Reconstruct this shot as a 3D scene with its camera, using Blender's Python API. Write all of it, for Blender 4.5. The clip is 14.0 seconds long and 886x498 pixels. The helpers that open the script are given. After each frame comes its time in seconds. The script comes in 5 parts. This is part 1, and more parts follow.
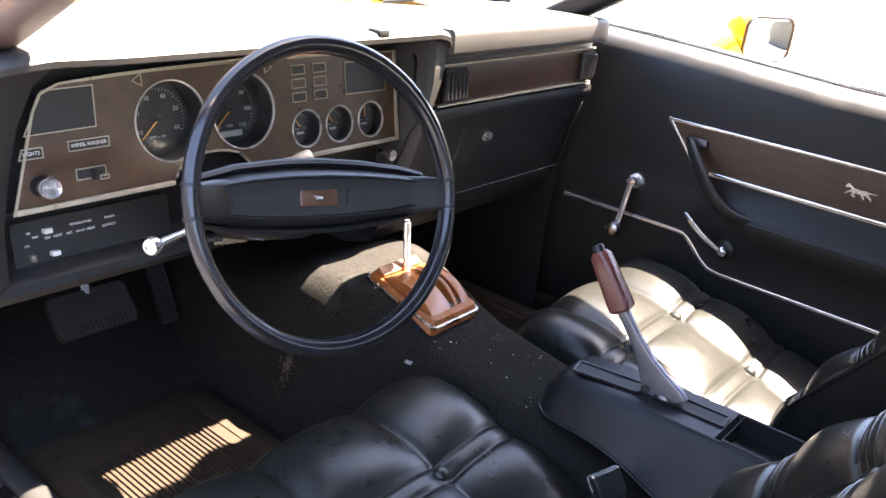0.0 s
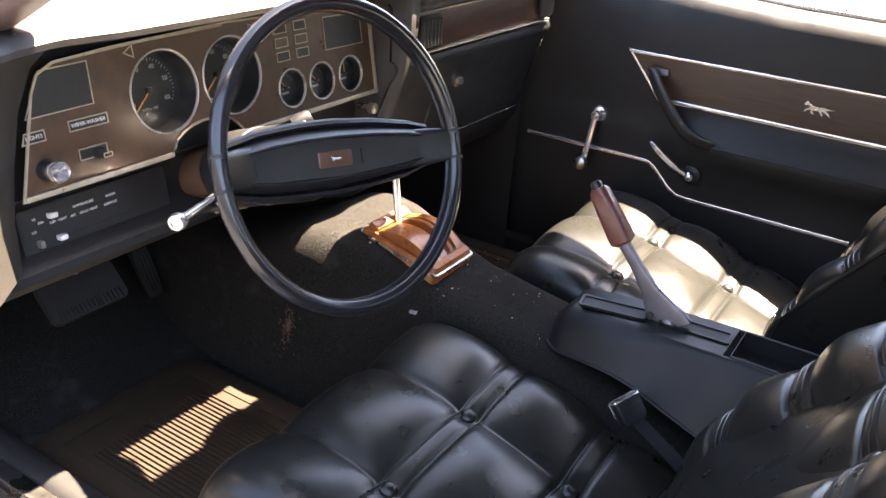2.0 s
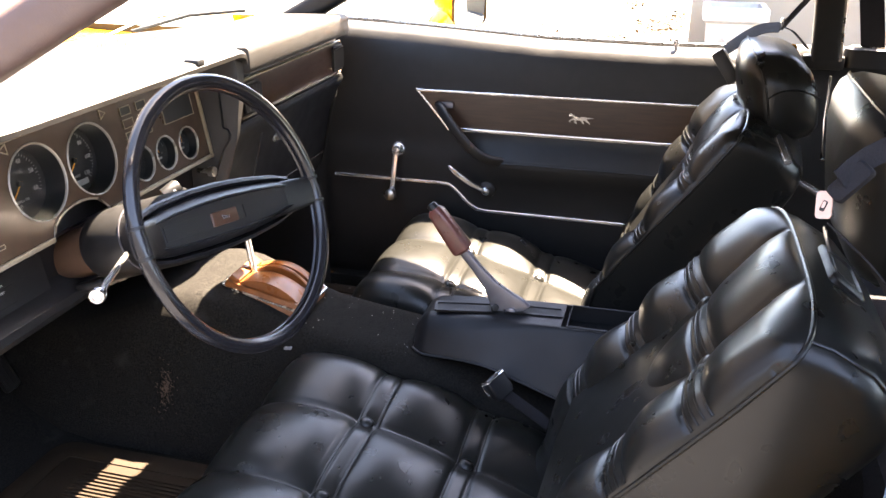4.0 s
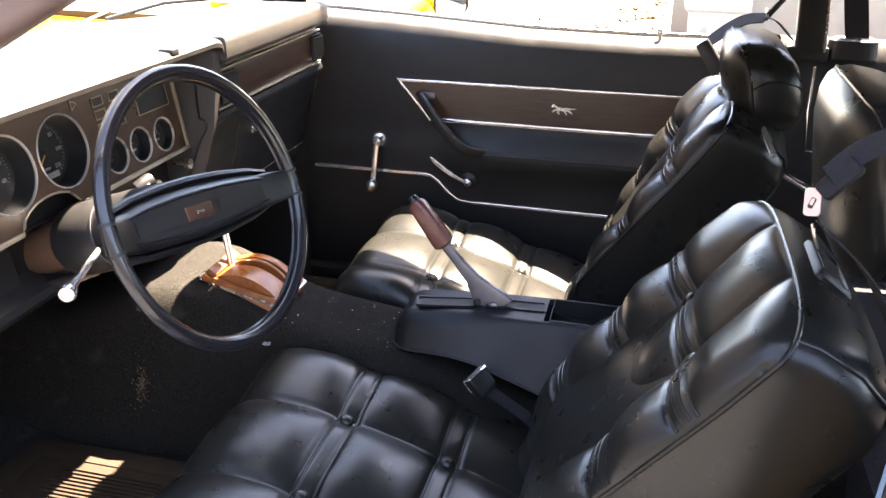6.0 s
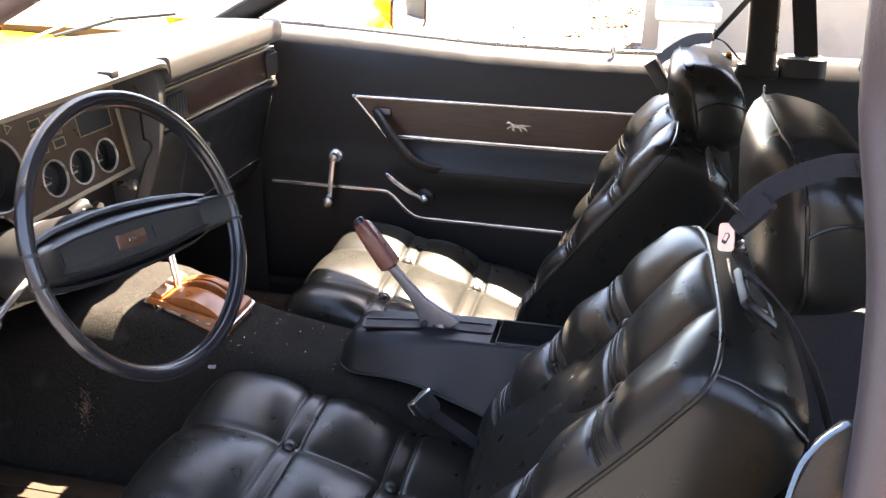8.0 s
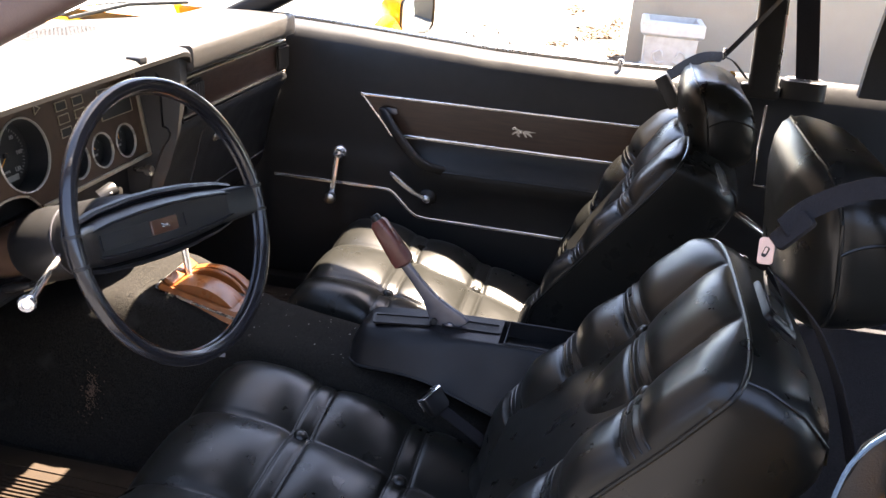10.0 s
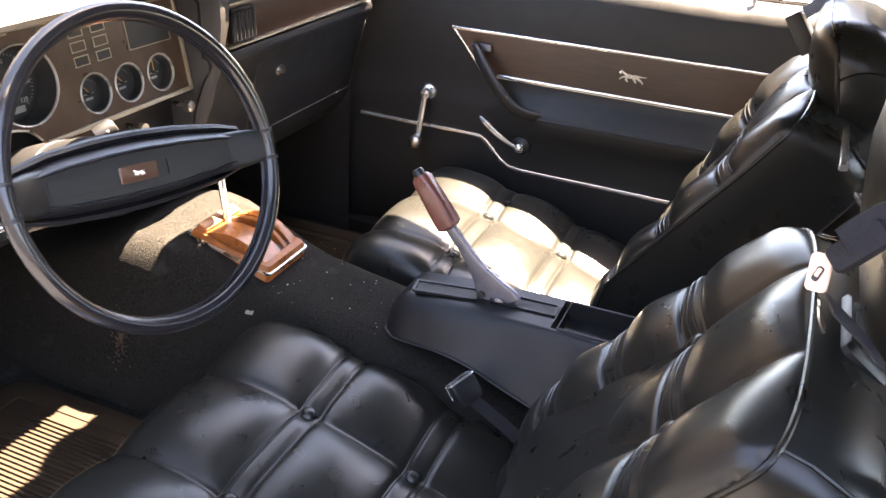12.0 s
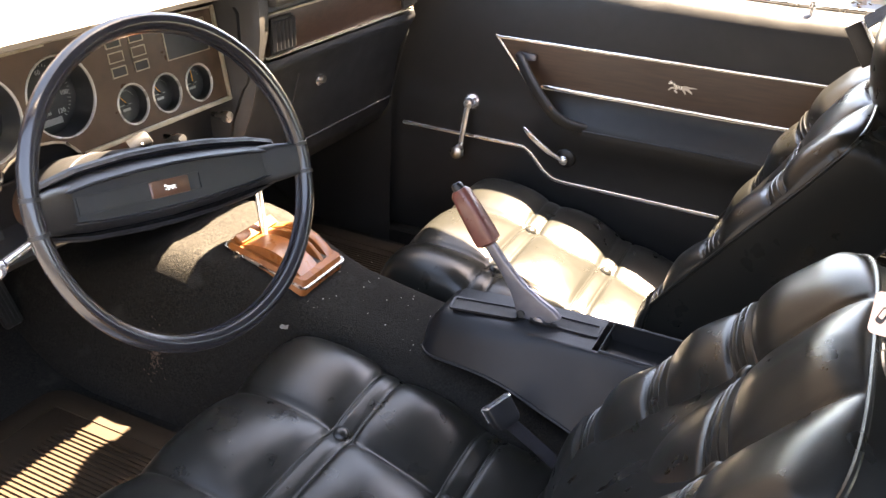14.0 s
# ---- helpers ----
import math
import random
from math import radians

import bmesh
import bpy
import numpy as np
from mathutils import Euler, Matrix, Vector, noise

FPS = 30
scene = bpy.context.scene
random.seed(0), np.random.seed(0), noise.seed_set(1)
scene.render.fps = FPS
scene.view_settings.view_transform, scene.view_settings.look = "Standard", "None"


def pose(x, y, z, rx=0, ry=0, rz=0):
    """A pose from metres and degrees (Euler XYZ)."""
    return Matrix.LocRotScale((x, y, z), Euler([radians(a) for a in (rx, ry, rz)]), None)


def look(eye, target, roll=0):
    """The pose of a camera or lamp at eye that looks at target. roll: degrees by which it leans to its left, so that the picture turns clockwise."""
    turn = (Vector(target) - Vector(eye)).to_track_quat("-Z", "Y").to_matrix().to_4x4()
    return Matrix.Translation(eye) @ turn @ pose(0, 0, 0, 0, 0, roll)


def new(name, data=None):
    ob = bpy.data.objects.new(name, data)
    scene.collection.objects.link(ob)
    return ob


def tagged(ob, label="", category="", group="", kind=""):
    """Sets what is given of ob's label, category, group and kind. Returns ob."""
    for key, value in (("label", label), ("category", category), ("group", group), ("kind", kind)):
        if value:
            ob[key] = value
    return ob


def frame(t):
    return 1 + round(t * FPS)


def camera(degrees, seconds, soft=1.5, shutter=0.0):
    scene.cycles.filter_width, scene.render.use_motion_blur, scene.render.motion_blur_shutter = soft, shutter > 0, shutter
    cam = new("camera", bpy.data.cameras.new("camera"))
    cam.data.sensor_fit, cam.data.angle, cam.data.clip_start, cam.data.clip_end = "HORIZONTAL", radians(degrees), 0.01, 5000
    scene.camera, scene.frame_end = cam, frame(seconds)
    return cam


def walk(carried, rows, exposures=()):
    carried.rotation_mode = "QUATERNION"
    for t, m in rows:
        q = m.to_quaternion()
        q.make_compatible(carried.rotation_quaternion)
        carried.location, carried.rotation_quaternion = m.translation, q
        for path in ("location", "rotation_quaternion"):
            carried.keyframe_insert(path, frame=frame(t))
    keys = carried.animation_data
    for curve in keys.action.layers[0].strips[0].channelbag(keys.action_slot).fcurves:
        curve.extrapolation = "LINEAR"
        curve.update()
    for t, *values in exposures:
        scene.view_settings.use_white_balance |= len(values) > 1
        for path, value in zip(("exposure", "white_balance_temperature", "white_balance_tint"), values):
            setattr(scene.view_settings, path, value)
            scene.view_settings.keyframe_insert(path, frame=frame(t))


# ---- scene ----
cam = camera(54.5, 14.0)
PATH = [
    (0, (-1.01, -0.681, 1.211), (0.455, 0.447, 0.449), 6.5),
    (0.5, (-1.031, -0.695, 1.216), (0.451, 0.41, 0.453), 6.7),
    (1, (-1.051, -0.679, 1.218), (0.434, 0.409, 0.435), 6.8),
    (1.5, (-1.078, -0.644, 1.215), (0.401, 0.405, 0.371), 6.0),
    (2, (-1.089, -0.594, 1.217), (0.446, 0.349, 0.348), 3.9),
    (2.5, (-1.141, -0.538, 1.234), (0.456, 0.289, 0.36), 2.3),
    (3, (-1.222, -0.527, 1.244), (0.467, 0.15, 0.415), 1.6),
    (3.5, (-1.287, -0.54, 1.262), (0.487, -0.015, 0.502), 0.4),
    (3.7, (-1.304, -0.539, 1.26), (0.484, -0.049, 0.508), 0.2),
    (6, (-1.28, -0.533, 1.259), (0.508, -0.101, 0.475), 0.7),
    (6.5, (-1.267, -0.549, 1.265), (0.532, -0.136, 0.493), 0.7),
    (7, (-1.264, -0.559, 1.274), (0.54, -0.165, 0.506), 0.7),
    (7.5, (-1.261, -0.571, 1.279), (0.545, -0.184, 0.511), 0.7),
    (8, (-1.252, -0.585, 1.283), (0.551, -0.195, 0.51), 1.0),
    (8.5, (-1.245, -0.594, 1.285), (0.557, -0.204, 0.51), 2.0),
    (8.7, (-1.243, -0.583, 1.284), (0.559, -0.195, 0.509), 2.7),
    (10.8, (-1.317, -0.504, 1.29), (0.507, -0.206, 0.527), 5.0),
    (11, (-1.281, -0.532, 1.29), (0.517, -0.174, 0.49), 4.4),
    (11.5, (-1.131, -0.607, 1.279), (0.581, -0.069, 0.397), 3.4),
    (12, (-1.05, -0.636, 1.256), (0.598, 0.02, 0.332), 3.4),
    (12.5, (-1.023, -0.64, 1.253), (0.599, 0.06, 0.315), 3.5),
    (13, (-1.013, -0.638, 1.251), (0.6, 0.089, 0.318), 3.3),
    (13.5, (-1.01, -0.631, 1.253), (0.596, 0.12, 0.327), 2.7),
    (14, (-1.01, -0.63, 1.254), (0.599, 0.126, 0.336), 2.6),
]
walk(cam, [(t, look(eye, target, roll)) for t, eye, target, roll in PATH], [(0.0, 5.33, 7150, 20), (2.5, 5.26, 7900, 20), (7.5, 5.28, 7750, 20), (8.7, 5.28, 7750, 20), (11.0, 4.14, 7150, 20), (11.5, 5.21, 7700, 22), (12.5, 5.80, 8700, 20), (14.0, 5.76, 8800, 19)])

# ---- world, sun, exposure ----
world = bpy.data.worlds.new("sky")
scene.world = world
world.use_nodes = True
wn = world.node_tree.nodes
sky = wn.new("ShaderNodeTexSky")
sky.sky_type = "NISHITA"
sky.sun_disc = False
SUN_AZ, SUN_EL = radians(119.2), radians(63.8)      # from straight ahead of the car, to its right; height
sky.sun_elevation, sky.sun_rotation = SUN_EL, SUN_AZ
world.node_tree.links.new(sky.outputs[0], wn["Background"].inputs[0])
wn["Background"].inputs[1].default_value = 0.06
TO_SUN = Vector((math.sin(SUN_AZ) * math.cos(SUN_EL), math.cos(SUN_AZ) * math.cos(SUN_EL), math.sin(SUN_EL)))
sun_data = bpy.data.lights.new("sun", "SUN")
sun_data.energy, sun_data.angle, sun_data.color = 4.2, radians(0.5), (1.0, 0.93, 0.80)
sun = new("sun", sun_data)
sun.matrix_world = look(TO_SUN * 30, (0, 0, 0))


# ---- materials ----
def mat(name, base, rough=0.5, metal=0.0, second=None, scale=40.0, amount=0.5, bump=0.0, bump_scale=300.0, spec=0.5, rough_var=0.0, stain=None, stain_scale=6.0, coat=0.0, stretch=None):
    """Principled surface: base mottled towards `second` at two scales, fine bump, uneven gloss, optional stains with a shape of their own."""
    m = bpy.data.materials.new(name)
    m.use_nodes = True
    nt = m.node_tree
    n, link = nt.nodes, nt.links.new
    p = n["Principled BSDF"]
    p.inputs["Metallic"].default_value = metal
    p.inputs["Specular IOR Level"].default_value = spec
    p.inputs["Coat Weight"].default_value = coat
    tc = n.new("ShaderNodeTexCoord")
    src = tc.outputs["Object"]
    if stretch:
        mp = n.new("ShaderNodeMapping")
        mp.inputs["Scale"].default_value = stretch
        link(src, mp.inputs["Vector"])
        src = mp.outputs[0]

    def noise_node(sc, detail=4):
        t = n.new("ShaderNodeTexNoise")
        t.inputs["Scale"].default_value, t.inputs["Detail"].default_value = sc, detail
        link(src, t.inputs["Vector"])
        return t.outputs["Fac"]

    def ramp(fac, lo, hi):
        r = n.new("ShaderNodeMapRange")
        r.inputs["From Min"].default_value, r.inputs["From Max"].default_value = lo, hi
        link(fac, r.inputs["Value"])
        return r.outputs[0]

    def mix(fac, a, b):
        x = n.new("ShaderNodeMix")
        x.data_type = "RGBA"
        link(fac, x.inputs["Factor"])
        for sock, v in ((x.inputs[6], a), (x.inputs[7], b)):
            if isinstance(v, tuple):
                sock.default_value = (*v, 1)
            else:
                link(v, sock)
        return x.outputs[2]

    second = second or tuple(c * 0.75 for c in base)
    mid = tuple(a + (b - a) * amount for a, b in zip(base, second))
    col = mix(ramp(noise_node(scale, 6), 0.35, 0.65), base, mid)
    col = mix(ramp(noise_node(scale * 0.13, 3), 0.45, 0.75), col, tuple(a * 0.6 + b * 0.4 for a, b in zip(base, second)))
    if stain:
        col = mix(ramp(noise_node(stain_scale, 8), 0.60, 0.72), col, stain)
    link(col, p.inputs["Base Color"])
    if rough_var:
        r = n.new("ShaderNodeMapRange")
        r.inputs["To Min"].default_value, r.inputs["To Max"].default_value = max(0.03, rough - rough_var), min(1, rough + rough_var)
        r.inputs["From Min"].default_value, r.inputs["From Max"].default_value = 0.3, 0.7
        link(noise_node(scale * 0.4, 5), r.inputs["Value"])
        link(r.outputs[0], p.inputs["Roughness"])
    else:
        p.inputs["Roughness"].default_value = rough
    if bump:
        b = n.new("ShaderNodeBump")
        b.inputs["Strength"].default_value, b.inputs["Distance"].default_value = bump, 0.002
        link(noise_node(bump_scale, 3), b.inputs["Height"])
        link(b.outputs[0], p.inputs["Normal"])
    return m


def glass_mat(name, tint=(1, 1, 1), gloss=1.0):
    m = bpy.data.materials.new(name)
    m.use_nodes = True
    n, link = m.node_tree.nodes, m.node_tree.links.new
    n.remove(n["Principled BSDF"])
    tr, gl, mx = n.new("ShaderNodeBsdfTransparent"), n.new("ShaderNodeBsdfGlossy"), n.new("ShaderNodeMixShader")
    tr.inputs[0].default_value = (*tint, 1)
    gl.inputs["Roughness"].default_value = 0.02
    mx.inputs[0].default_value = gloss
    link(tr.outputs[0], mx.inputs[1])
    link(gl.outputs[0], mx.inputs[2])
    link(mx.outputs[0], n["Material Output"].inputs[0])
    return m


VINYL = mat("black_vinyl", (0.0089, 0.0091, 0.0082), 0.29, second=(0.0110, 0.0112, 0.0100), scale=60, bump=0.045, bump_scale=700, rough_var=0.025, spec=0.29)
DOOR_VINYL = mat("door_vinyl", (0.0125, 0.0128, 0.013), 0.44, second=(0.016, 0.016, 0.016), scale=50, bump=0.25, bump_scale=700, rough_var=0.07, spec=0.26)
DASH_VINYL = mat("dash_vinyl", (0.020, 0.0185, 0.017), 0.5, second=(0.030, 0.027, 0.0235), scale=30, bump=0.3, bump_scale=600, rough_var=0.08)
PLASTIC = mat("black_plastic", (0.0085, 0.0085, 0.009), 0.42, second=(0.013, 0.013, 0.013), scale=60, bump=0.1, bump_scale=1200, rough_var=0.06, spec=0.38)
GREY_PLASTIC = mat("worn_grey_plastic", (0.009, 0.010, 0.012), 0.40, second=(0.016, 0.016, 0.018), scale=25, bump=0.12, bump_scale=1000, rough_var=0.08, spec=0.35)
CONSOLE_PLASTIC = mat("satin_console_plastic", (0.0060, 0.0064, 0.0072), 0.42, second=(0.010, 0.010, 0.011), scale=25, bump=0.12, bump_scale=1000, rough_var=0.08, spec=0.24)
RIM = mat("wheel_rim_plastic", (0.010, 0.010, 0.012), 0.20, second=(0.014, 0.014, 0.016), scale=50, rough_var=0.05, spec=0.5)
RUBBER = mat("rubber", (0.0075, 0.0075, 0.0075), 0.6, second=(0.012, 0.011, 0.010), scale=60, bump=0.2, bump_scale=400, spec=0.3)
MAT_RUBBER = mat("mat_rubber", (0.0155, 0.0102, 0.0060), 0.7, second=(0.0235, 0.0148, 0.0080), scale=25, amount=0.7, bump=0.2, bump_scale=300, rough_var=0.1, spec=0.2)
CARPET = mat("black_carpet", (0.0032, 0.0031, 0.0030), 0.95, second=(0.0175, 0.0163, 0.0138), scale=300, amount=0.9, bump=0.9, bump_scale=520, spec=0.12, stain=(0.020, 0.0195, 0.018), stain_scale=16)
WOOD = mat("burl_woodgrain", (0.072, 0.040, 0.023), 0.32, second=(0.040, 0.022, 0.013), scale=38, amount=0.9, rough_var=0.06, stain=(0.030, 0.017, 0.011), stain_scale=16, coat=0.1)
DARK_WOOD = mat("dark_woodgrain", (0.040, 0.019, 0.011), 0.34, second=(0.022, 0.010, 0.006), scale=60, amount=0.9, rough_var=0.05, stretch=(1, 0.25, 3.0))
ORANGE_WOOD = mat("orange_woodgrain_plastic", (0.25, 0.080, 0.020), 0.32, second=(0.13, 0.036, 0.010), scale=45, amount=0.8, rough_var=0.08, coat=0.05, spec=0.35)
BADGE_WOOD = mat("brown_badge_plate", (0.075, 0.030, 0.016), 0.35, second=(0.045, 0.018, 0.010), scale=90, amount=0.8, rough_var=0.08)
GRIP_WOOD = mat("brown_grip", (0.120, 0.036, 0.026), 0.35, second=(0.075, 0.022, 0.016), scale=60, amount=0.8, rough_var=0.08)
CHROME = mat("chrome", (0.66, 0.65, 0.64), 0.12, metal=0.8, second=(0.50, 0.49, 0.47), scale=50, rough_var=0.06)
BEZEL = mat("brushed_bezel", (0.40, 0.375, 0.33), 0.3, metal=0.4, second=(0.30, 0.28, 0.24), scale=60, rough_var=0.08)
DULL_CHROME = mat("worn_chrome", (0.50, 0.48, 0.45), 0.28, metal=1.0, second=(0.34, 0.32, 0.29), scale=70, rough_var=0.1)
GILT = mat("worn_gilt_trim", (0.38, 0.33, 0.25), 0.35, metal=0.35, second=(0.30, 0.25, 0.17), scale=90, amount=0.8, rough_var=0.1)
STEEL = mat("grey_steel", (0.17, 0.17, 0.19), 0.36, metal=0.7, second=(0.12, 0.12, 0.14), scale=60, rough_var=0.1)
WEBBING = mat("seat_belt_webbing", (0.0085, 0.0085, 0.0105), 0.75, second=(0.014, 0.014, 0.017), scale=300, bump=0.4, bump_scale=500, spec=0.2)
YELLOW = mat("yellow_paint", (0.62, 0.30, 0.010), 0.22, second=(0.55, 0.25, 0.008), scale=8, coat=0.6, rough_var=0.05)
DIAL = mat("dial_black", (0.012, 0.012, 0.012), 0.45, second=(0.018, 0.018, 0.018), scale=80)
WHITE = mat("white_print", (0.62, 0.60, 0.55), 0.5, second=(0.45, 0.43, 0.40), scale=90)
# Greyer than the white print, for gauge markings and the paper scrap.
GREY_PRINT = mat("mid_grey_print", (0.33, 0.32, 0.30), 0.55, second=(0.22, 0.21, 0.20), scale=90)
NEEDLE = mat("orange_needle", (0.75, 0.30, 0.03), 0.45, second=(0.6, 0.22, 0.02), scale=90)
PINK_METAL = mat("pinkish_latch_metal", (0.62, 0.42, 0.34), 0.4, second=(0.5, 0.36, 0.30), scale=80, metal=0.3)
COLUMN_TAN = mat("tan_painted_column", (0.085, 0.046, 0.028), 0.45, second=(0.060, 0.034, 0.021), scale=50, rough_var=0.08)
CONCRETE = mat("concrete", (0.165, 0.177, 0.175), 0.85, second=(0.115, 0.125, 0.123), scale=3.0, amount=0.9, bump=0.5, bump_scale=60, stain=(0.090, 0.086, 0.082), stain_scale=1.3)
STUCCO = mat("beige_stucco", (0.27, 0.235, 0.18), 0.9, second=(0.23, 0.20, 0.155), scale=5, bump=0.6, bump_scale=60, stain=(0.21, 0.18, 0.14), stain_scale=1.5)
PLASTER = mat("white_cast_stone", (0.42, 0.42, 0.40), 0.8, second=(0.33, 0.32, 0.29), scale=18, amount=0.8, bump=0.5, bump_scale=90)
FRONT_SCREEN = mat("front_screen_dark", (0.055, 0.035, 0.025), 0.8, second=(0.035, 0.022, 0.016), scale=6, amount=0.9, bump=0.5, bump_scale=30, stretch=(8, 8, 0.6))
SIDE_SCREEN = mat("side_screen_grey", (0.060, 0.062, 0.066), 0.85, second=(0.042, 0.044, 0.048), scale=6, amount=0.9, bump=0.5, bump_scale=30, stretch=(8, 8, 0.6))
BLUE_CORD = mat("faded_blue_cord", (0.10, 0.17, 0.24), 0.8, second=(0.06, 0.09, 0.13), scale=200, bump=0.6, bump_scale=500)
DEAD_LEAF = mat("dead_leaf", (0.10, 0.065, 0.035), 0.8, second=(0.05, 0.032, 0.02), scale=30)
BROWN_FIBRE = mat("brown_fibre", (0.085, 0.052, 0.032), 0.95, second=(0.045, 0.028, 0.018), scale=200)
DARK_GROUND = mat("dark_bounce_ground", (0.070, 0.075, 0.086), 0.85, second=(0.045, 0.048, 0.055), scale=60, amount=0.8, bump=0.6, bump_scale=120, stain=(0.035, 0.036, 0.040), stain_scale=1.2)
DUSTY_CARPET = mat("dusty_grey_carpet", (0.030, 0.031, 0.034), 0.95, second=(0.014, 0.014, 0.016), scale=220, amount=0.8, bump=0.9, bump_scale=420, spec=0.12, stain=(0.040, 0.041, 0.044), stain_scale=12)
LILAC_RUBBER = mat("faded_lilac_rubber", (0.036, 0.033, 0.042), 0.5, second=(0.028, 0.026, 0.032), scale=14, amount=0.8, bump=0.15, bump_scale=500, rough_var=0.06)
SOIL = mat("soil", (0.07, 0.05, 0.035), 0.95, second=(0.04, 0.03, 0.02), scale=60, bump=0.6, bump_scale=100)
HEADLINER = mat("black_headliner", (0.030, 0.030, 0.032), 0.8, second=(0.04, 0.04, 0.04), scale=200)
SHEET_BLACK = mat("black_underside", (0.02, 0.02, 0.02), 0.8)
GLASS = glass_mat("tinted_glass", (0.86, 0.89, 0.87), 0.02)
LENS = glass_mat("gauge_lens", (0.97, 0.97, 0.96), 0.012)
MIRROR = mat("mirror_glass", (0.42, 0.41, 0.39), 0.05, metal=1.0, second=(0.38, 0.37, 0.35), scale=5)


# ---- mesh helpers ----
def obj(name, bm, material, parent=None, label="", smooth=True, bevel=0.0, auto=40):
    me = bpy.data.meshes.new(name)
    if bevel:
        sharp = [e for e in bm.edges if len(e.link_faces) == 2 and e.calc_face_angle(0) > 0.6]
        bmesh.ops.bevel(bm, geom=sharp, offset=bevel, segments=2, profile=0.6, affect="EDGES", clamp_overlap=True)
    if smooth:
        for f in bm.faces:
            f.smooth = True
        for e in bm.edges:
            if len(e.link_faces) == 2 and e.calc_face_angle(0) > radians(auto):
                e.smooth = False
    bm.to_mesh(me)
    bm.free()
    me.materials.append(material)
    ob = new(name, me)
    if parent:
        ob.parent = parent
    if label:
        ob["label"] = label
    return ob


def part(name, bm, material, parent, label="", **kw):
    return obj(name, bm, material, parent, label, **kw)


def thing(name, at, label, category, group="", kind=""):
    e = new(name)
    e.matrix_world = at if isinstance(at, Matrix) else Matrix.Translation(at)
    e.empty_display_size = 0.05
    return tagged(e, label, category, group, kind)


def box(sx, sy, sz, at=(0, 0, 0), rot=None, bm=None, taper=1.0):
    bm = bm or bmesh.new()
    r = bmesh.ops.create_cube(bm, size=1)["verts"]
    for v in r:
        k = taper if v.co.z > 0 else 1.0
        v.co = Vector((v.co.x * sx * k, v.co.y * sy * k, v.co.z * sz))
        if rot:
            v.co = rot @ v.co
        v.co += Vector(at)
    return bm


def rings(rows, closed=True, caps=True, bm=None):
    """Skin over rings of points, all of one length."""
    bm = bm or bmesh.new()
    vs = [[bm.verts.new(p) for p in row] for row in rows]
    k = len(rows[0])
    for a, b in zip(vs, vs[1:]):
        for i in range(k if closed else k - 1):
            j = (i + 1) % k
            bm.faces.new((a[i], a[j], b[j], b[i]))
    if caps and closed:
        bm.faces.new(vs[0][::-1])
        bm.faces.new(vs[-1])
    bmesh.ops.recalc_face_normals(bm, faces=bm.faces)
    return bm


def sweep(path, profile, up=(0, 0, 1), closed=False, bm=None, scales=None):
    """A profile of (side, up) pairs carried along a path."""
    pts = [Vector(p) for p in path]
    rows = []
    n = len(pts)
    for i, p in enumerate(pts):
        a = pts[(i - 1) % n] if closed or i else p
        b = pts[(i + 1) % n] if closed or i < n - 1 else p
        t = (b - a).normalized()
        side = t.cross(Vector(up))
        side = side.normalized() if side.length > 1e-4 else Vector((1, 0, 0))
        u = side.cross(t).normalized()
        k = scales[i] if scales else 1.0
        rows.append([p + side * (x * k) + u * (y * k) for x, y in profile])
    if closed:
        rows.append(rows[0])
    return rings(rows, caps=not closed, bm=bm)


def circle(r, k=10, squash=1.0):
    return [(r * math.cos(2 * math.pi * i / k), r * squash * math.sin(2 * math.pi * i / k)) for i in range(k)]


def rect(w, h):
    return [(-w / 2, -h / 2), (w / 2, -h / 2), (w / 2, h / 2), (-w / 2, h / 2)]


def rrect(w, h, r, k=4):
    out = []
    for cx, cy, a0 in ((w / 2 - r, h / 2 - r, 0), (-w / 2 + r, h / 2 - r, 90), (-w / 2 + r, -h / 2 + r, 180), (w / 2 - r, -h / 2 + r, 270)):
        for i in range(k + 1):
            a = radians(a0 + 90 * i / k)
            out.append((cx + r * math.cos(a), cy + r * math.sin(a)))
    return out


def curve(points, steps=8, closed=False):
    """A smooth line through points (Catmull-Rom)."""
    p = [Vector(q) for q in points]
    n = len(p)
    out = []
    for i in range(n if closed else n - 1):
        a, b, c, d = (p[(i + k) % n] if closed else p[min(max(i + k, 0), n - 1)] for k in (-1, 0, 1, 2))
        for s in range(steps):
            t = s / steps
            out.append(0.5 * ((2 * b) + (c - a) * t + (2 * a - 5 * b + 4 * c - d) * t * t + (3 * b - a - 3 * c + d) * t ** 3))
    if not closed:
        out.append(p[-1])
    return out


def tube(points, r, k=10, closed=False, bm=None, up=(0.13, 0.21, 0.97), scales=None):
    return sweep(points, circle(r, k), up, closed, bm, scales)


def lathe(profile, k=24, bm=None, m=None, caps=True):
    """Profile of (radius, height) turned about z, then moved by m."""
    m = m or Matrix()
    rows = [[m @ Vector((r * math.cos(2 * math.pi * i / k), r * math.sin(2 * math.pi * i / k), h)) for i in range(k)] for r, h in profile]
    return rings(rows, caps=caps, bm=bm)


def prism(outline, depth, m=None, bm=None):
    """A flat outline of (x, y) pairs given thickness along z, then moved by m."""
    m = m or Matrix()
    return rings([[m @ Vector((x, y, z)) for x, y in outline] for z in (0, depth)], bm=bm)


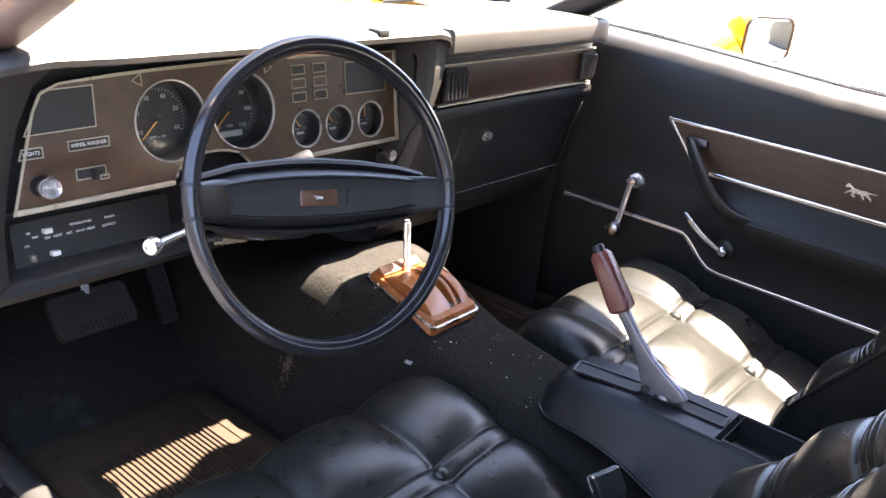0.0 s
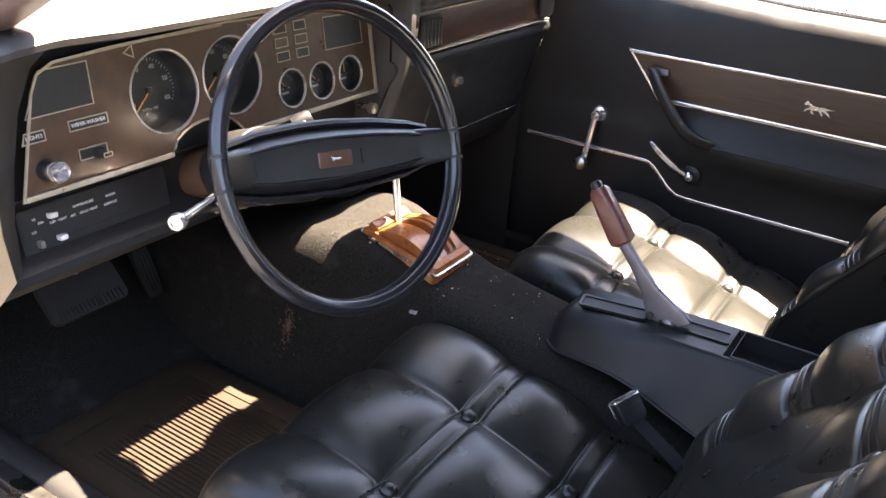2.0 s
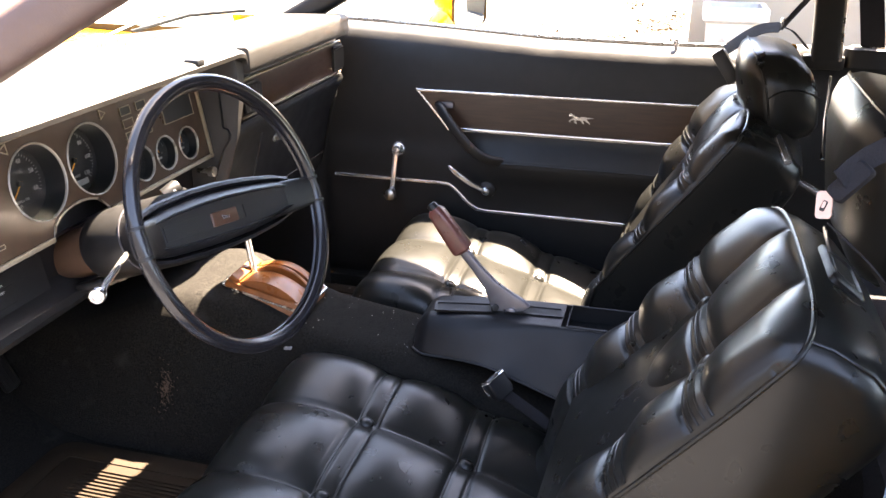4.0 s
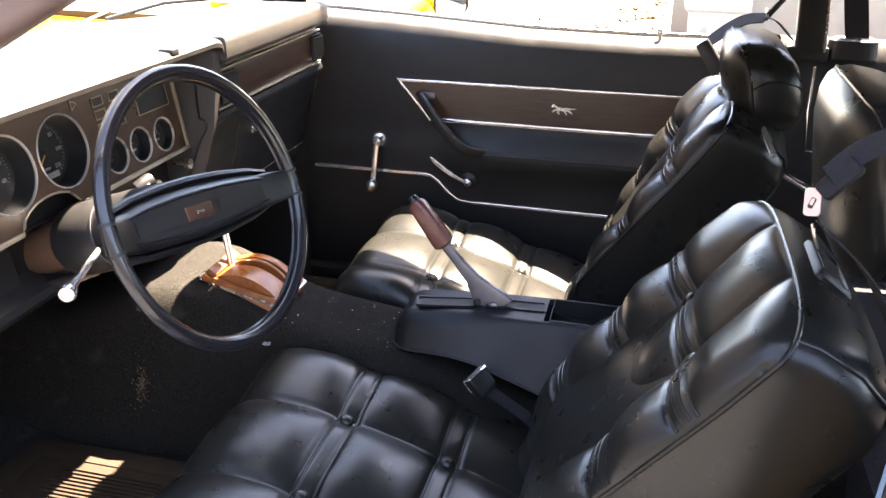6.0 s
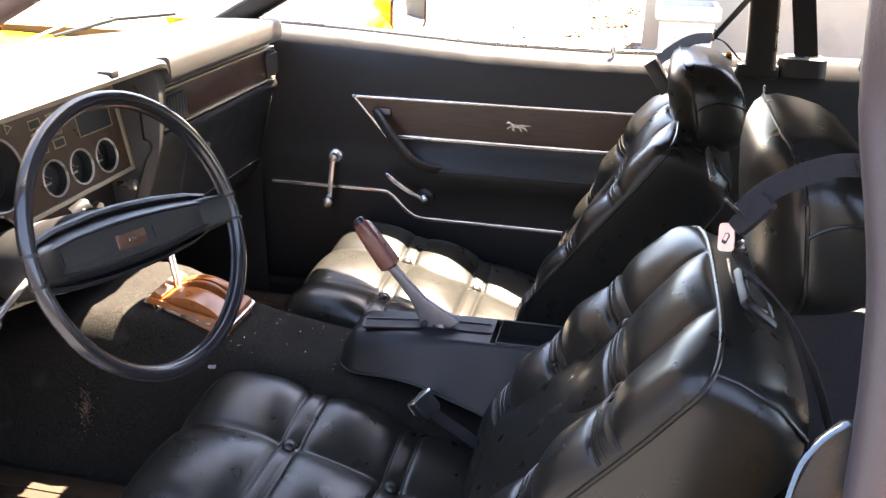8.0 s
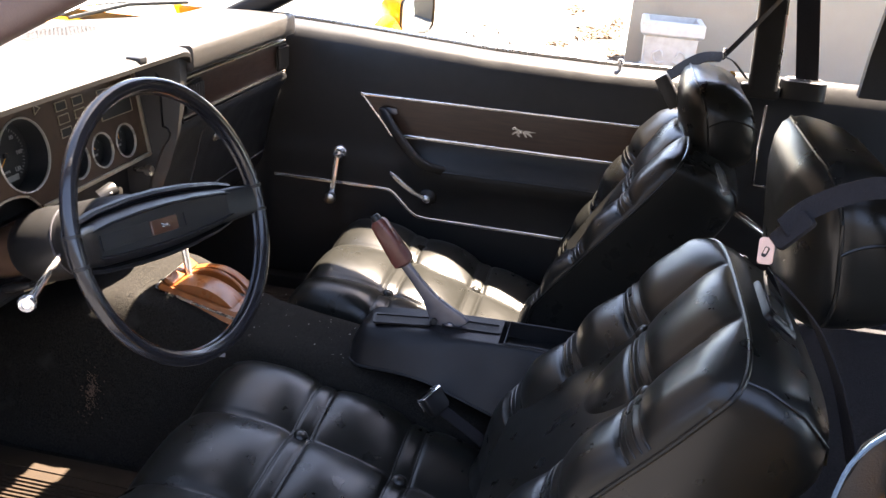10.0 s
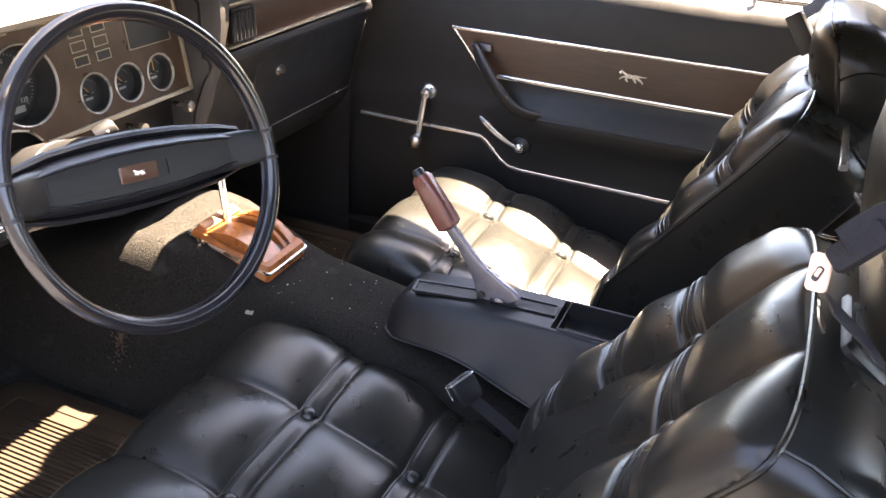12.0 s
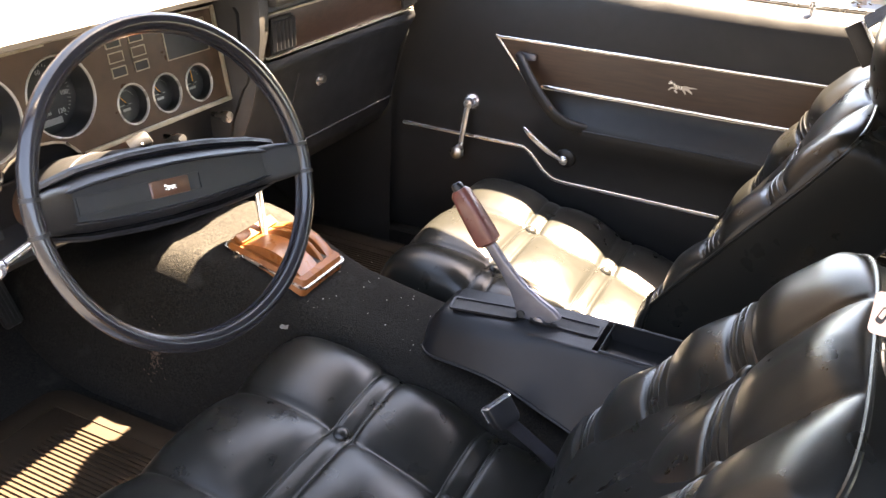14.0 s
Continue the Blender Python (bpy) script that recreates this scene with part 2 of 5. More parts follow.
def frame_ring(outline, width, depth, m=None):
    """A border strip along the outline of a panel."""
    m = m or Matrix()
    c = Vector((sum(x for x, _ in outline) / len(outline), sum(y for _, y in outline) / len(outline)))
    inner = []
    n = len(outline)
    for i in range(n):
        p, a, b = (Vector(outline[k % n]) for k in (i, i - 1, i + 1))
        na, nb = (p - a).normalized(), (b - p).normalized()
        na, nb = Vector((-na.y, na.x)), Vector((-nb.y, nb.x))
        if na.dot(c - p) < 0 and nb.dot(c - p) < 0:
            na, nb = -na, -nb
        bis = na + nb
        inner.append(p + bis * (width / max(0.5, 1 + na.dot(nb))))
    rows = []
    for pts, z in ((outline, 0), (outline, depth), (inner, depth), (inner, 0)):
        rows.append([m @ Vector((q[0], q[1], z)) for q in pts])
    return rings(rows + [rows[0]], caps=False)


def words(text, size, m, material, parent, name="lettering", depth=0.0004):
    cu = bpy.data.curves.new(name, "FONT")
    cu.body, cu.size, cu.align_x, cu.align_y, cu.extrude, cu.resolution_u = text, size, "CENTER", "CENTER", depth, 2
    tmp = new(name, cu)
    me = bpy.data.meshes.new_from_object(tmp)
    bpy.data.objects.remove(tmp)
    me.transform(m)
    me.materials.clear()
    me.materials.append(material)
    ob = new(name, me)
    ob.parent = parent
    return ob


def grid_mesh(f, us, vs, bm=None):
    bm = bm or bmesh.new()
    vv = [[bm.verts.new(f(u, v)) for u in us] for v in vs]
    for a, b in zip(vv, vv[1:]):
        for i in range(len(us) - 1):
            bm.faces.new((a[i], a[i + 1], b[i + 1], b[i]))
    return bm


def lerp(x, xs, ys):
    return float(np.interp(x, xs, ys))


def smooth_rows(xs, ys):
    """A table through points, eased so that no corner shows."""
    c = curve([(x, y, 0) for x, y in zip(xs, ys)], 10)
    return [p.x for p in c], [p.y for p in c]


# ---- car shell: floor, tunnel, sills, pillars, roof, glass ----
shell = thing("car_shell", (0, 0, 0), "yellow car body shell with black carpeted floor and open driver side", "car body", kind="structure")


def tunnel_height(y):
    return lerp(y, (-1.6, -0.6, -0.3, -0.16, -0.05, 0.03, 0.12, 0.22, 0.29, 0.36, 0.45, 0.6, 0.9), (0.40, 0.43, 0.490, 0.543, 0.553, 0.567, 0.600, 0.630, 0.620, 0.585, 0.545, 0.53, 0.53))


def tunnel_rows():
    rows = []
    for i in range(56):
        y = -1.5 + i * 2.4 / 55
        top, wt, wb = tunnel_height(y), lerp(y, (-1.5, -0.2, 0.10, 0.25, 0.9), (0.075, 0.075, 0.085, 0.110, 0.11)), lerp(y, (-1.5, 0, 0.9), (0.15, 0.17, 0.22))
        row = []
        for k in range(25):
            a = -1 + 2 * k / 24
            s = abs(a)
            x = math.copysign(lerp(s, (0, 0.45, 0.62, 0.8, 1), (0, wt, wt + 0.028, (wt + 0.04) * 0.6 + wb * 0.4, wb)), a)
            z = lerp(s, (0, 0.3, 0.45, 0.55, 0.62, 0.8, 1), (top, top - 0.002, top - 0.008, top - 0.022, top - 0.05, (top + 0.21) / 2 + 0.02, 0.205))
            n = noise.noise(Vector((x * 9, y * 9, z * 9))) * 0.004
            row.append(Vector((x, y, z + n)))
        rows.append(row)
    return rows


part("tunnel_carpet", rings(tunnel_rows(), closed=False), CARPET, shell, "lint-flecked black carpet over the transmission tunnel")


def floor_rows(side):
    rows = []
    for y, z in ((-1.5, 0.36), (-1.0, 0.34), (-0.9, 0.24), (-0.45, 0.24), (-0.10, 0.285), (0.02, 0.318), (0.42, 0.325), (0.50, 0.338), (0.60, 0.39), (0.88, 0.56), (0.92, 0.62), (0.93, 0.98)):
        rows.append([Vector((side * x, y, z + noise.noise(Vector((x * 6, y * 6, 1))) * 0.004)) for x in np.linspace(0.12, 0.60, 9)])
    return rows


for side in (-1, 1):
    part("floor_carpet", rings(floor_rows(side), closed=False), CARPET, shell)
    kick = rings([[Vector((side * (0.60 + 0.012 * (z > 0.5)), y, z)) for z in (0.20, 0.5, 0.80, 0.96)] for y in ((0.27, 0.40, 0.60, 0.93) if side > 0 else (0.50, 0.60, 0.75, 0.93))], closed=False)
    part("kick_panel", kick, DOOR_VINYL, shell)

# sill on the open driver's side, with a ribbed scuff plate
part("sill", box(0.16, 2.2, 0.19, (-0.665, -0.30, 0.275)), YELLOW, shell, "yellow painted door sill", bevel=0.012)
plate = part("scuff_plate", box(0.148, 1.1, 0.006, (-0.667, 0.0, 0.374)), DULL_CHROME, shell, "worn aluminium scuff plate", bevel=0.002)
for i in range(7):
    part("rib", box(0.004, 0.86, 0.003, (-0.688 + i * 0.012, -0.02, 0.3785)), DULL_CHROME, plate)
part("sill_carpet_edge", sweep([(-0.570, 0.62, 0.335), (-0.570, 0.2, 0.335), (-0.570, -0.6, 0.325)], rrect(0.05, 0.09, 0.02)), RUBBER, shell)
part("sill", box(0.16, 2.2, 0.16, (0.70, -0.30, 0.262)), CARPET, shell, "carpeted passenger sill", bevel=0.012)


# pillars and roof
def pillar_path(side):
    return [(side * 0.645, 0.72, 0.80), (side * 0.612, 0.40, 0.955), (side * 0.585, 0.0, 1.175), (side * 0.570, -0.12, 1.235), (side * 0.56, -0.25, 1.272), (side * 0.57, -0.6, 1.285), (side * 0.585, -0.95, 1.26), (side * 0.62, -1.5, 1.09)]


PINK_TRIM = mat("pillar_trim", (0.10, 0.065, 0.055), 0.5, second=(0.075, 0.05, 0.045), scale=40, bump=0.15, bump_scale=500)
for side in (-1, 1):
    part("roof_pillar", sweep(curve(pillar_path(side), 5), rrect(0.055, 0.05, 0.018)), PINK_TRIM if side < 0 else PLASTIC, shell, bevel=0)
roof_rows = []
for i in range(20):
    y = -0.12 - i * 0.0735
    roof_rows.append([Vector((x, y + 0.132 * (1 - (x / 0.57) ** 2) * max(0, 1 - i / 5), 1.285 + 0.045 * (1 - (x / 0.57) ** 2) - max(0, 2 - i) * 0.010 - max(0, i - 11) ** 2 * 0.0022)) for x in np.linspace(-0.57, 0.57, 17)])
rf = rings(roof_rows, closed=False)
bmesh.ops.solidify(rf, geom=rf.faces[:], thickness=-0.04)
roof = part("roof", rf, HEADLINER, shell, "black headliner under the roof")


def screen_rows(front=True):
    rows = []
    for i in range(9):
        s = i / 8
        row = []
        for x in np.linspace(-0.60, 0.60, 17):
            q = 1 - (x / 0.60) ** 2
            if front:
                w = 1 - 0.05 * s
                row.append(Vector((x * w, 0.42 + 0.30 * q - s * (0.55 + 0.13 * q), 0.965 + 0.325 * s + 0.02 * q * s)))
            else:
                row.append(Vector((x, -1.52 - s * 0.9, 1.13 - 0.19 * s + 0.04 * q)))
        rows.append(row)
    return rows


for nm, fr in (("windshield", True), ("rear_window", False)):
    g = part(nm, rings(screen_rows(fr), closed=False), GLASS, shell, "clear curved window glass")
    g.visible_shadow = False
for side in (-1, 1):
    bm = rings([[Vector((side * x, y, z)) for x, z in ((0.66, 0.955), (0.645, 1.05), (0.61, 1.16), (0.585, zt))] for y, zt in ((-1.035, 1.285), (-1.25, 1.25), (-1.5, 1.16), (-1.8, 1.06), (-2.4, 0.965))], closed=False)
    bmesh.ops.solidify(bm, geom=bm.faces[:], thickness=0.02)
    part("rear_pillar", bm, HEADLINER, shell, "broad black rear roof pillar")
# cowl and hood ahead of the windshield
cowl = rings([[Vector((x, y0 + 0.30 * (1 - (x / 0.64) ** 2), z)) for x in np.linspace(-0.64, 0.64, 17)] for y0, z in ((0.385, 0.935), (0.41, 0.950), (0.62, 0.935), (0.64, 0.80), (0.64, 0.30))], closed=False)
part("cowl_panel", cowl, SHEET_BLACK, shell, "black cowl and firewall under the windshield")
hood = rings([[Vector((x, 0.74 + dy - 0.32 * (x / 0.8) ** 2 * max(0, 1 - dy / 1.2), 0.975 - dz - 0.05 * (x / 0.8) ** 2)) for x in np.linspace(-0.84, 0.84, 15)] for dy, dz in ((-0.05, 0.03), (0.02, 0.012), (0.3, 0.0), (0.9, 0.04), (1.5, 0.10))], closed=False)
part("hood", hood, YELLOW, shell, "yellow painted hood")
for side in (-1, 1):
    fender = rings([[Vector((side * x, y, z)) for x, z in ((0.80, 0.93), (0.875, 0.90), (0.90, 0.80), (0.90, 0.3))] for y in (0.62, 1.2, 2.2)], closed=False)
    part("fender", fender, YELLOW, shell)
    # quarter panels behind the doors, with trim inside
    trim = rings([[Vector((side * x, y, z)) for x, z in ((0.72, 0.966), (0.690, 0.966), (0.678, 0.955), (0.664, 0.925), (0.645, 0.87), (0.632, 0.80), (0.624, 0.70), (0.622, 0.60), (0.622, 0.22))] for y in (-0.788, -0.95, -1.2, -1.6)], closed=False)
    part("quarter_trim", trim, DOOR_VINYL, shell, "black vinyl quarter trim panel")
    quarter = rings([[Vector((side * x, y, z)) for x, z in ((0.722, 0.966), (0.82, 0.920), (0.875, 0.86), (0.90, 0.76), (0.90, 0.3), (0.62, 0.2))] for y in (-0.78, -1.2, -2.4)], closed=False)
    part("quarter_panel", quarter, YELLOW, shell)
part("tail_panel", box(1.78, 0.04, 0.62, (0, -2.42, 0.60)), YELLOW, shell, "yellow tail panel", bevel=0.02)
part("nose_panel", box(1.72, 0.04, 0.56, (0, 2.23, 0.58)), YELLOW, shell, "yellow nose panel", bevel=0.02)
part("rear_bulkhead", box(1.24, 0.05, 0.75, (0, -1.62, 0.55)), CARPET, shell)
part("rear_deck_carpet", rings([[Vector((x, y, z + noise.noise(Vector((x * 5, y * 5, 0))) * 0.01)) for x in np.linspace(-0.62, 0.62, 14)] for y, z in ((-0.86, 0.24), (-0.90, 0.46), (-0.98, 0.50), (-1.2, 0.50), (-1.4, 0.52), (-1.6, 0.70))], closed=False), DUSTY_CARPET, shell, "dusty grey carpet of the folded rear seat")

# rear edge of the driver's door opening: jamb, weatherstrip post, worn trim end
jamb = part("door_jamb", rings([[Vector((x, y, z)) for x, y in ((-0.60, -0.80), (-0.66, -0.755), (-0.80, -0.745), (-0.88, -0.76), (-0.90, -0.80))] for z in (0.22, 0.6, 0.895)], closed=False), YELLOW, shell, "yellow painted door jamb")
part("weatherstrip", sweep(curve([(-0.755, -0.775, 0.925), (-0.752, -0.765, 1.06), (-0.742, -0.742, 1.18), (-0.725, -0.735, 1.28)], 6), rrect(0.05, 0.06, 0.015)), LILAC_RUBBER, shell, "faded lilac-grey weatherstrip post")
part("quarter_trim_end", prism([(-0.715, 0.55), (-0.713, 0.86), (-0.716, 0.92), (-0.724, 0.955), (-0.738, 0.974), (-0.80, 0.975), (-0.80, 0.55)], 0.012, Matrix(((0, 0, 1, -0.748), (1, 0, 0, 0), (0, 1, 0, 0), (0, 0, 0, 1)))), DOOR_VINYL, shell, "scuffed end of the rear trim panel", bevel=0.006)
part("trim_edge_cord", tube(curve([(-0.749, -0.713, 0.60), (-0.749, -0.711, 0.80), (-0.749, -0.714, 0.92), (-0.749, -0.724, 0.957), (-0.749, -0.74, 0.977)], 5), 0.0018, 6), BLUE_CORD, shell, "frayed blue-grey edge cord")

# rubber floor mats with ribs


def floor_mat(side, y0, y1):
    x0, x1 = (-0.545, -0.205) if side < 0 else (0.20, 0.56)
    m = thing("floor_mat", ((x0 + x1) / 2, (y0 + y1) / 2, 0.334), "black ribbed rubber floor mat on the carpet", "floor mat", "rubber floor mats")
    w, d = x1 - x0, y1 - y0
    part("mat_sheet", prism(rrect(w, d, 0.04), 0.006), MAT_RUBBER, m, bevel=0.002)
    part("mat_border", frame_ring(rrect(w - 0.03, d - 0.03, 0.035), 0.03, 0.003, Matrix.Translation((0, 0, 0.0055))), MAT_RUBBER, m, bevel=0.001)
    count = int((w - 0.12) / 0.0088)
    one = None
    for i in range(count):
        if one is None:
            one = part("rib", box(0.0042, d - 0.16, 0.0042, (0, 0, 0)), MAT_RUBBER, m, bevel=0.001)
            rib = one
        else:
            rib = new("rib", one.data)
            rib.parent = m
        rib.location = (-w / 2 + 0.062 + i * 0.0088, -0.02, 0.0075)
    return m


floor_mat(-1, 0.0, 0.47)
floor_mat(1, 0.0, 0.47)

# ---- dashboard ----
dash = thing("dashboard", (0, 0.3, 0.8), "black vinyl dashboard with sunlit padded top and wood-grain strip", "dashboard")
DM = Matrix.Translation((0, -0.3, -0.8))


def at_dash(bm):
    bmesh.ops.transform(bm, matrix=DM, verts=bm.verts)
    return bm


def dash_part(name, bm, material, label="", parent=None, **kw):
    return part(name, at_dash(bm), material, parent or dash, label, **kw)


# padded top: one long cushion, lower over the passenger side
pad_rows = []
for x in np.linspace(-0.60, 0.588, 60):
    q = max(0.0, 1 - (x / 0.62) ** 2)
    f = 0.36 + 0.33 * q
    flat = x < 0.07
    end = 0.0 if flat else lerp(x, (0.570, 0.588), (0, 0.006))
    prof = ((f, 0.970), (f - 0.06, 0.992), (0.40, 1.004), (0.30, 1.009), (0.23, 1.012), (0.200, 1.0135), (0.191, 1.0120), (0.1865, 1.0075), (0.185, 1.000), (0.1845, 0.975), (0.187, 0.968), (0.193, 0.966), (0.235, 0.966), (0.26, 0.955))
    pad_rows.append([Vector((x, max(y, 0.22) if flat else y + end, max(z, 0.999) if flat else z - end * 0.5)) for y, z in prof])
pad_rows.append([Vector((0.5885, 0.30 + (p.y - 0.30) * 0.96, 0.985 + (p.z - 0.985) * 0.8)) for p in pad_rows[-1]])
pad_rows.append([Vector((0.5885, max(p.y, 0.26), 0.98)) for p in pad_rows[-1]])
dash_part("padded_top", rings(pad_rows, closed=False), DASH_VINYL, "black padded vinyl dash top")
# lower body behind strip, glovebox side
low = []
for x in np.linspace(0.04, 0.598, 24):
    low.append([Vector((x, y, z)) for y, z in ((0.235, 0.968), (0.228, 0.960), (0.226, 0.876), (0.217, 0.873), (0.213, 0.864), (0.216, 0.853), (0.226, 0.840), (0.252, 0.78), (0.275, 0.66), (0.30, 0.62), (0.36, 0.60), (0.60, 0.60))])
dash_part("glovebox_panel", rings(low, closed=False), PLASTIC, "black plastic glovebox panel")
strip = thing("wood_trim_strip", (0.340, 0.214, 0.9145), "dark wood-grain trim strip with gilt borders across the passenger dash", "dash trim")
part("panel", box(0.49, 0.008, 0.066, (0, 0.006, 0)), DARK_WOOD, strip, bevel=0.002)
part("border", box(0.492, 0.006, 0.0030, (0, 0.001, 0.0345)), GILT, strip)
part("border", box(0.492, 0.006, 0.0030, (0, 0.001, -0.0345)), GILT, strip)
part("ledge", box(0.49, 0.010, 0.005, (0, 0.004, -0.0435)), PLASTIC, strip, bevel=0.002)


def air_vent(name, at, w, h, n):
    v = thing(name, at, "black louvred air vent in the dash trim", "air vent", "dash air vents")
    part("frame", frame_ring(rrect(w, h, 0.004, 2), 0.004, 0.004, pose(0, 0, 0, 90)), PLASTIC, v)
    part("well", box(w - 0.008, 0.004, h - 0.008, (0, 0.001, 0)), SHEET_BLACK, v)
    for i in range(n):
        part("slat", box(0.0035, 0.012, h - 0.012, (-w / 2 + w * (i + 0.5) / n, -0.004, 0), Matrix.Rotation(0.4, 3, "Z")), PLASTIC, v)
    return v


air_vent("air_vent", (0.128, 0.211, 0.915), 0.062, 0.058, 6)
air_vent("air_vent", (0.556, 0.211, 0.915), 0.050, 0.058, 6)
lock = thing("glovebox_lock", (0.287, 0.249, 0.797), "round chrome glovebox lock button", "lock")
part("escutcheon", lathe([(0.0, -0.002), (0.013, -0.002), (0.013, 0.004), (0.010, 0.007), (0.0, 0.007)], 20, m=pose(0, 0, 0, 90)), CHROME, lock)
part("key_barrel", lathe([(0.0, 0.0), (0.0075, 0.0), (0.007, 0.014), (0.0, 0.015)], 16, m=pose(0, 0, 0, 90)), DULL_CHROME, lock)
part("glovebox_seam", at_dash(tube([(0.20, 0.231, 0.829), (0.20, 0.270, 0.68), (0.60, 0.270, 0.68), (0.60, 0.231, 0.829)], 0.0016, 5)), SHEET_BLACK, dash)

# defroster grille in the padded top
grille = thing("defroster_grille", (0.11, 0.45, 0.9995), "oval perforated defroster speaker grille in the dash top", "grille")
part("rim", frame_ring([(0.095 * math.cos(a), 0.05 * math.sin(a)) for a in np.linspace(0, 2 * math.pi, 28, endpoint=False)], 0.004, 0.004), DASH_VINYL, grille)
part("well", prism([(0.092 * math.cos(a), 0.048 * math.sin(a)) for a in np.linspace(0, 2 * math.pi, 28, endpoint=False)], 0.0006), SHEET_BLACK, grille)
for i in range(11):
    y = -0.042 + i * 0.0084
    w = 0.092 * math.sqrt(max(0.02, 1 - (y / 0.05) ** 2))
    part("bar", box(2 * w, 0.0045, 0.003, (0, y, 0.002)), DASH_VINYL, grille)
for i in range(15):
    x = -0.084 + i * 0.012
    w = 0.047 * math.sqrt(max(0.02, 1 - (x / 0.095) ** 2))
    part("bar", box(0.0045, 2 * w, 0.003, (x, 0, 0.0024)), DASH_VINYL, grille)

# hood over the instruments, with cheeks at both ends
hood_rows = []
for x in np.linspace(-0.675, 0.090, 50):
    e = lerp(x, (-0.675, -0.65, -0.62, -0.57, 0.05, 0.078, 0.090), (0.040, 0.016, 0.006, 0.0, 0.0, 0.008, 0.030))
    b = lerp(x, (-0.675, -0.62, -0.5, 0.06, 0.090), (0.03, 0.016, 0.0, 0.0, 0.008))
    hood_rows.append([Vector((x, y + b, z - e)) for y, z in ((0.33, 1.006), (0.24, 1.0135), (0.200, 1.016), (0.187, 1.0140), (0.181, 1.008), (0.182, 1.001), (0.190, 0.998), (0.23, 0.992), (0.288, 0.980), (0.305, 0.972), (0.32, 0.93))])
dash_part("instrument_hood", rings(hood_rows, closed=False), DASH_VINYL, "black padded hood over the instruments")
rows = []
for z, y0 in ((0.745, 0.245), (0.80, 0.222), (0.86, 0.205), (0.93, 0.195), (0.985, 0.195), (1.002, 0.205)):
    xb = lerp(z, (0.745, 0.85, 0.92, 0.96, 0.99, 1.002), (0.066, 0.070, 0.082, 0.090, 0.090, 0.078))
    rows.append([Vector(p) for p in ((0.047, 0.32, z), (0.047, y0 + 0.010, z), (0.054, y0, z), (xb - 0.010, y0, z), (xb, y0 + 0.012, z), (xb, 0.32, z))])
dash_part("hood_cheek", rings(rows), DASH_VINYL, "right end of the instrument hood")
rows = []
for z in (0.735, 0.80, 0.86, 0.92, 0.965, 0.990, 0.998):
    sh = lerp(z, (0.82, 0.94, 0.965, 0.998), (0.0, 0.028, 0.045, 0.09))
    rows.append([Vector(p) for p in ((-0.74, 0.33, z), (-0.74, 0.235, z), (-0.725, 0.215, z), (-0.665 + sh * 0.6, 0.213, z), (-0.606 + sh, 0.262, z), (-0.600 + sh, 0.33, z))])
dash_part("hood_cheek", rings(rows), DASH_VINYL, "left end of the instrument hood")
# lower fascia under the instruments
fas = []
for x in np.linspace(-0.635, 0.06, 30):
    fas.append([Vector((x, y, z)) for y, z in ((0.262, 0.822), (0.268, 0.817), (0.294, 0.808), (0.302, 0.796), (0.300, 0.746), (0.293, 0.739), (0.274, 0.735), (0.263, 0.728), (0.260, 0.717), (0.267, 0.706), (0.30, 0.704), (0.62, 0.74))])
dash_part("lower_fascia", rings(fas, closed=False), PLASTIC, "black plastic lower fascia with rolled lip")
clip = thing("hood_clip", (-0.083, 0.188, 1.014), "small black clip on the instrument hood edge", "clip")
part("clip_body", box(0.022, 0.026, 0.012, (0, 0.006, 0.0)), PLASTIC, clip, bevel=0.004)

# instrument panel, tilted back
panel = thing("instrument_panel", Matrix(((1, 0, 0, 0), (0, math.sin(0.168), -math.cos(0.168), 0.255), (0, math.cos(0.168), math.sin(0.168), 0.82), (0, 0, 0, 1))), "burl wood-grain instrument panel with gilt border and round gauges", "instrument panel")


def panel_outline():
    arch = [(-0.322 + 0.064 * math.cos(a), 0.0 + 0.034 * math.sin(a)) for a in np.linspace(math.pi, 0, 12)]
    return [(-0.598, 0.0)] + arch + [(0.045, 0.0), (0.045, 0.147), (-0.26, 0.155), (-0.45, 0.150), (-0.525, 0.145), (-0.548, 0.135), (-0.560, 0.115)]


GAUGES = ((-0.380, 0.083, 0.052), (-0.264, 0.083, 0.052), (-0.152, 0.044, 0.0275), (-0.085, 0.043, 0.0275), (-0.016, 0.042, 0.0275))


def holed_panel(outline, holes):
    bm = bmesh.new()
    loops = [outline] + [[(cx + r * math.cos(a), cy + r * math.sin(a)) for a in np.linspace(0, 2 * math.pi, 32, endpoint=False)] for cx, cy, r in holes]
    edges = []
    for lp in loops:
        vs = [bm.verts.new((x, y, 0)) for x, y in lp]
        edges += [bm.edges.new((vs[i], vs[(i + 1) % len(vs)])) for i in range(len(vs))]
    bmesh.ops.triangle_fill(bm, use_beauty=True, use_dissolve=False, edges=edges)
    for f in bm.faces:
        if f.normal.z < 0:
            f.normal_flip()
    return bm


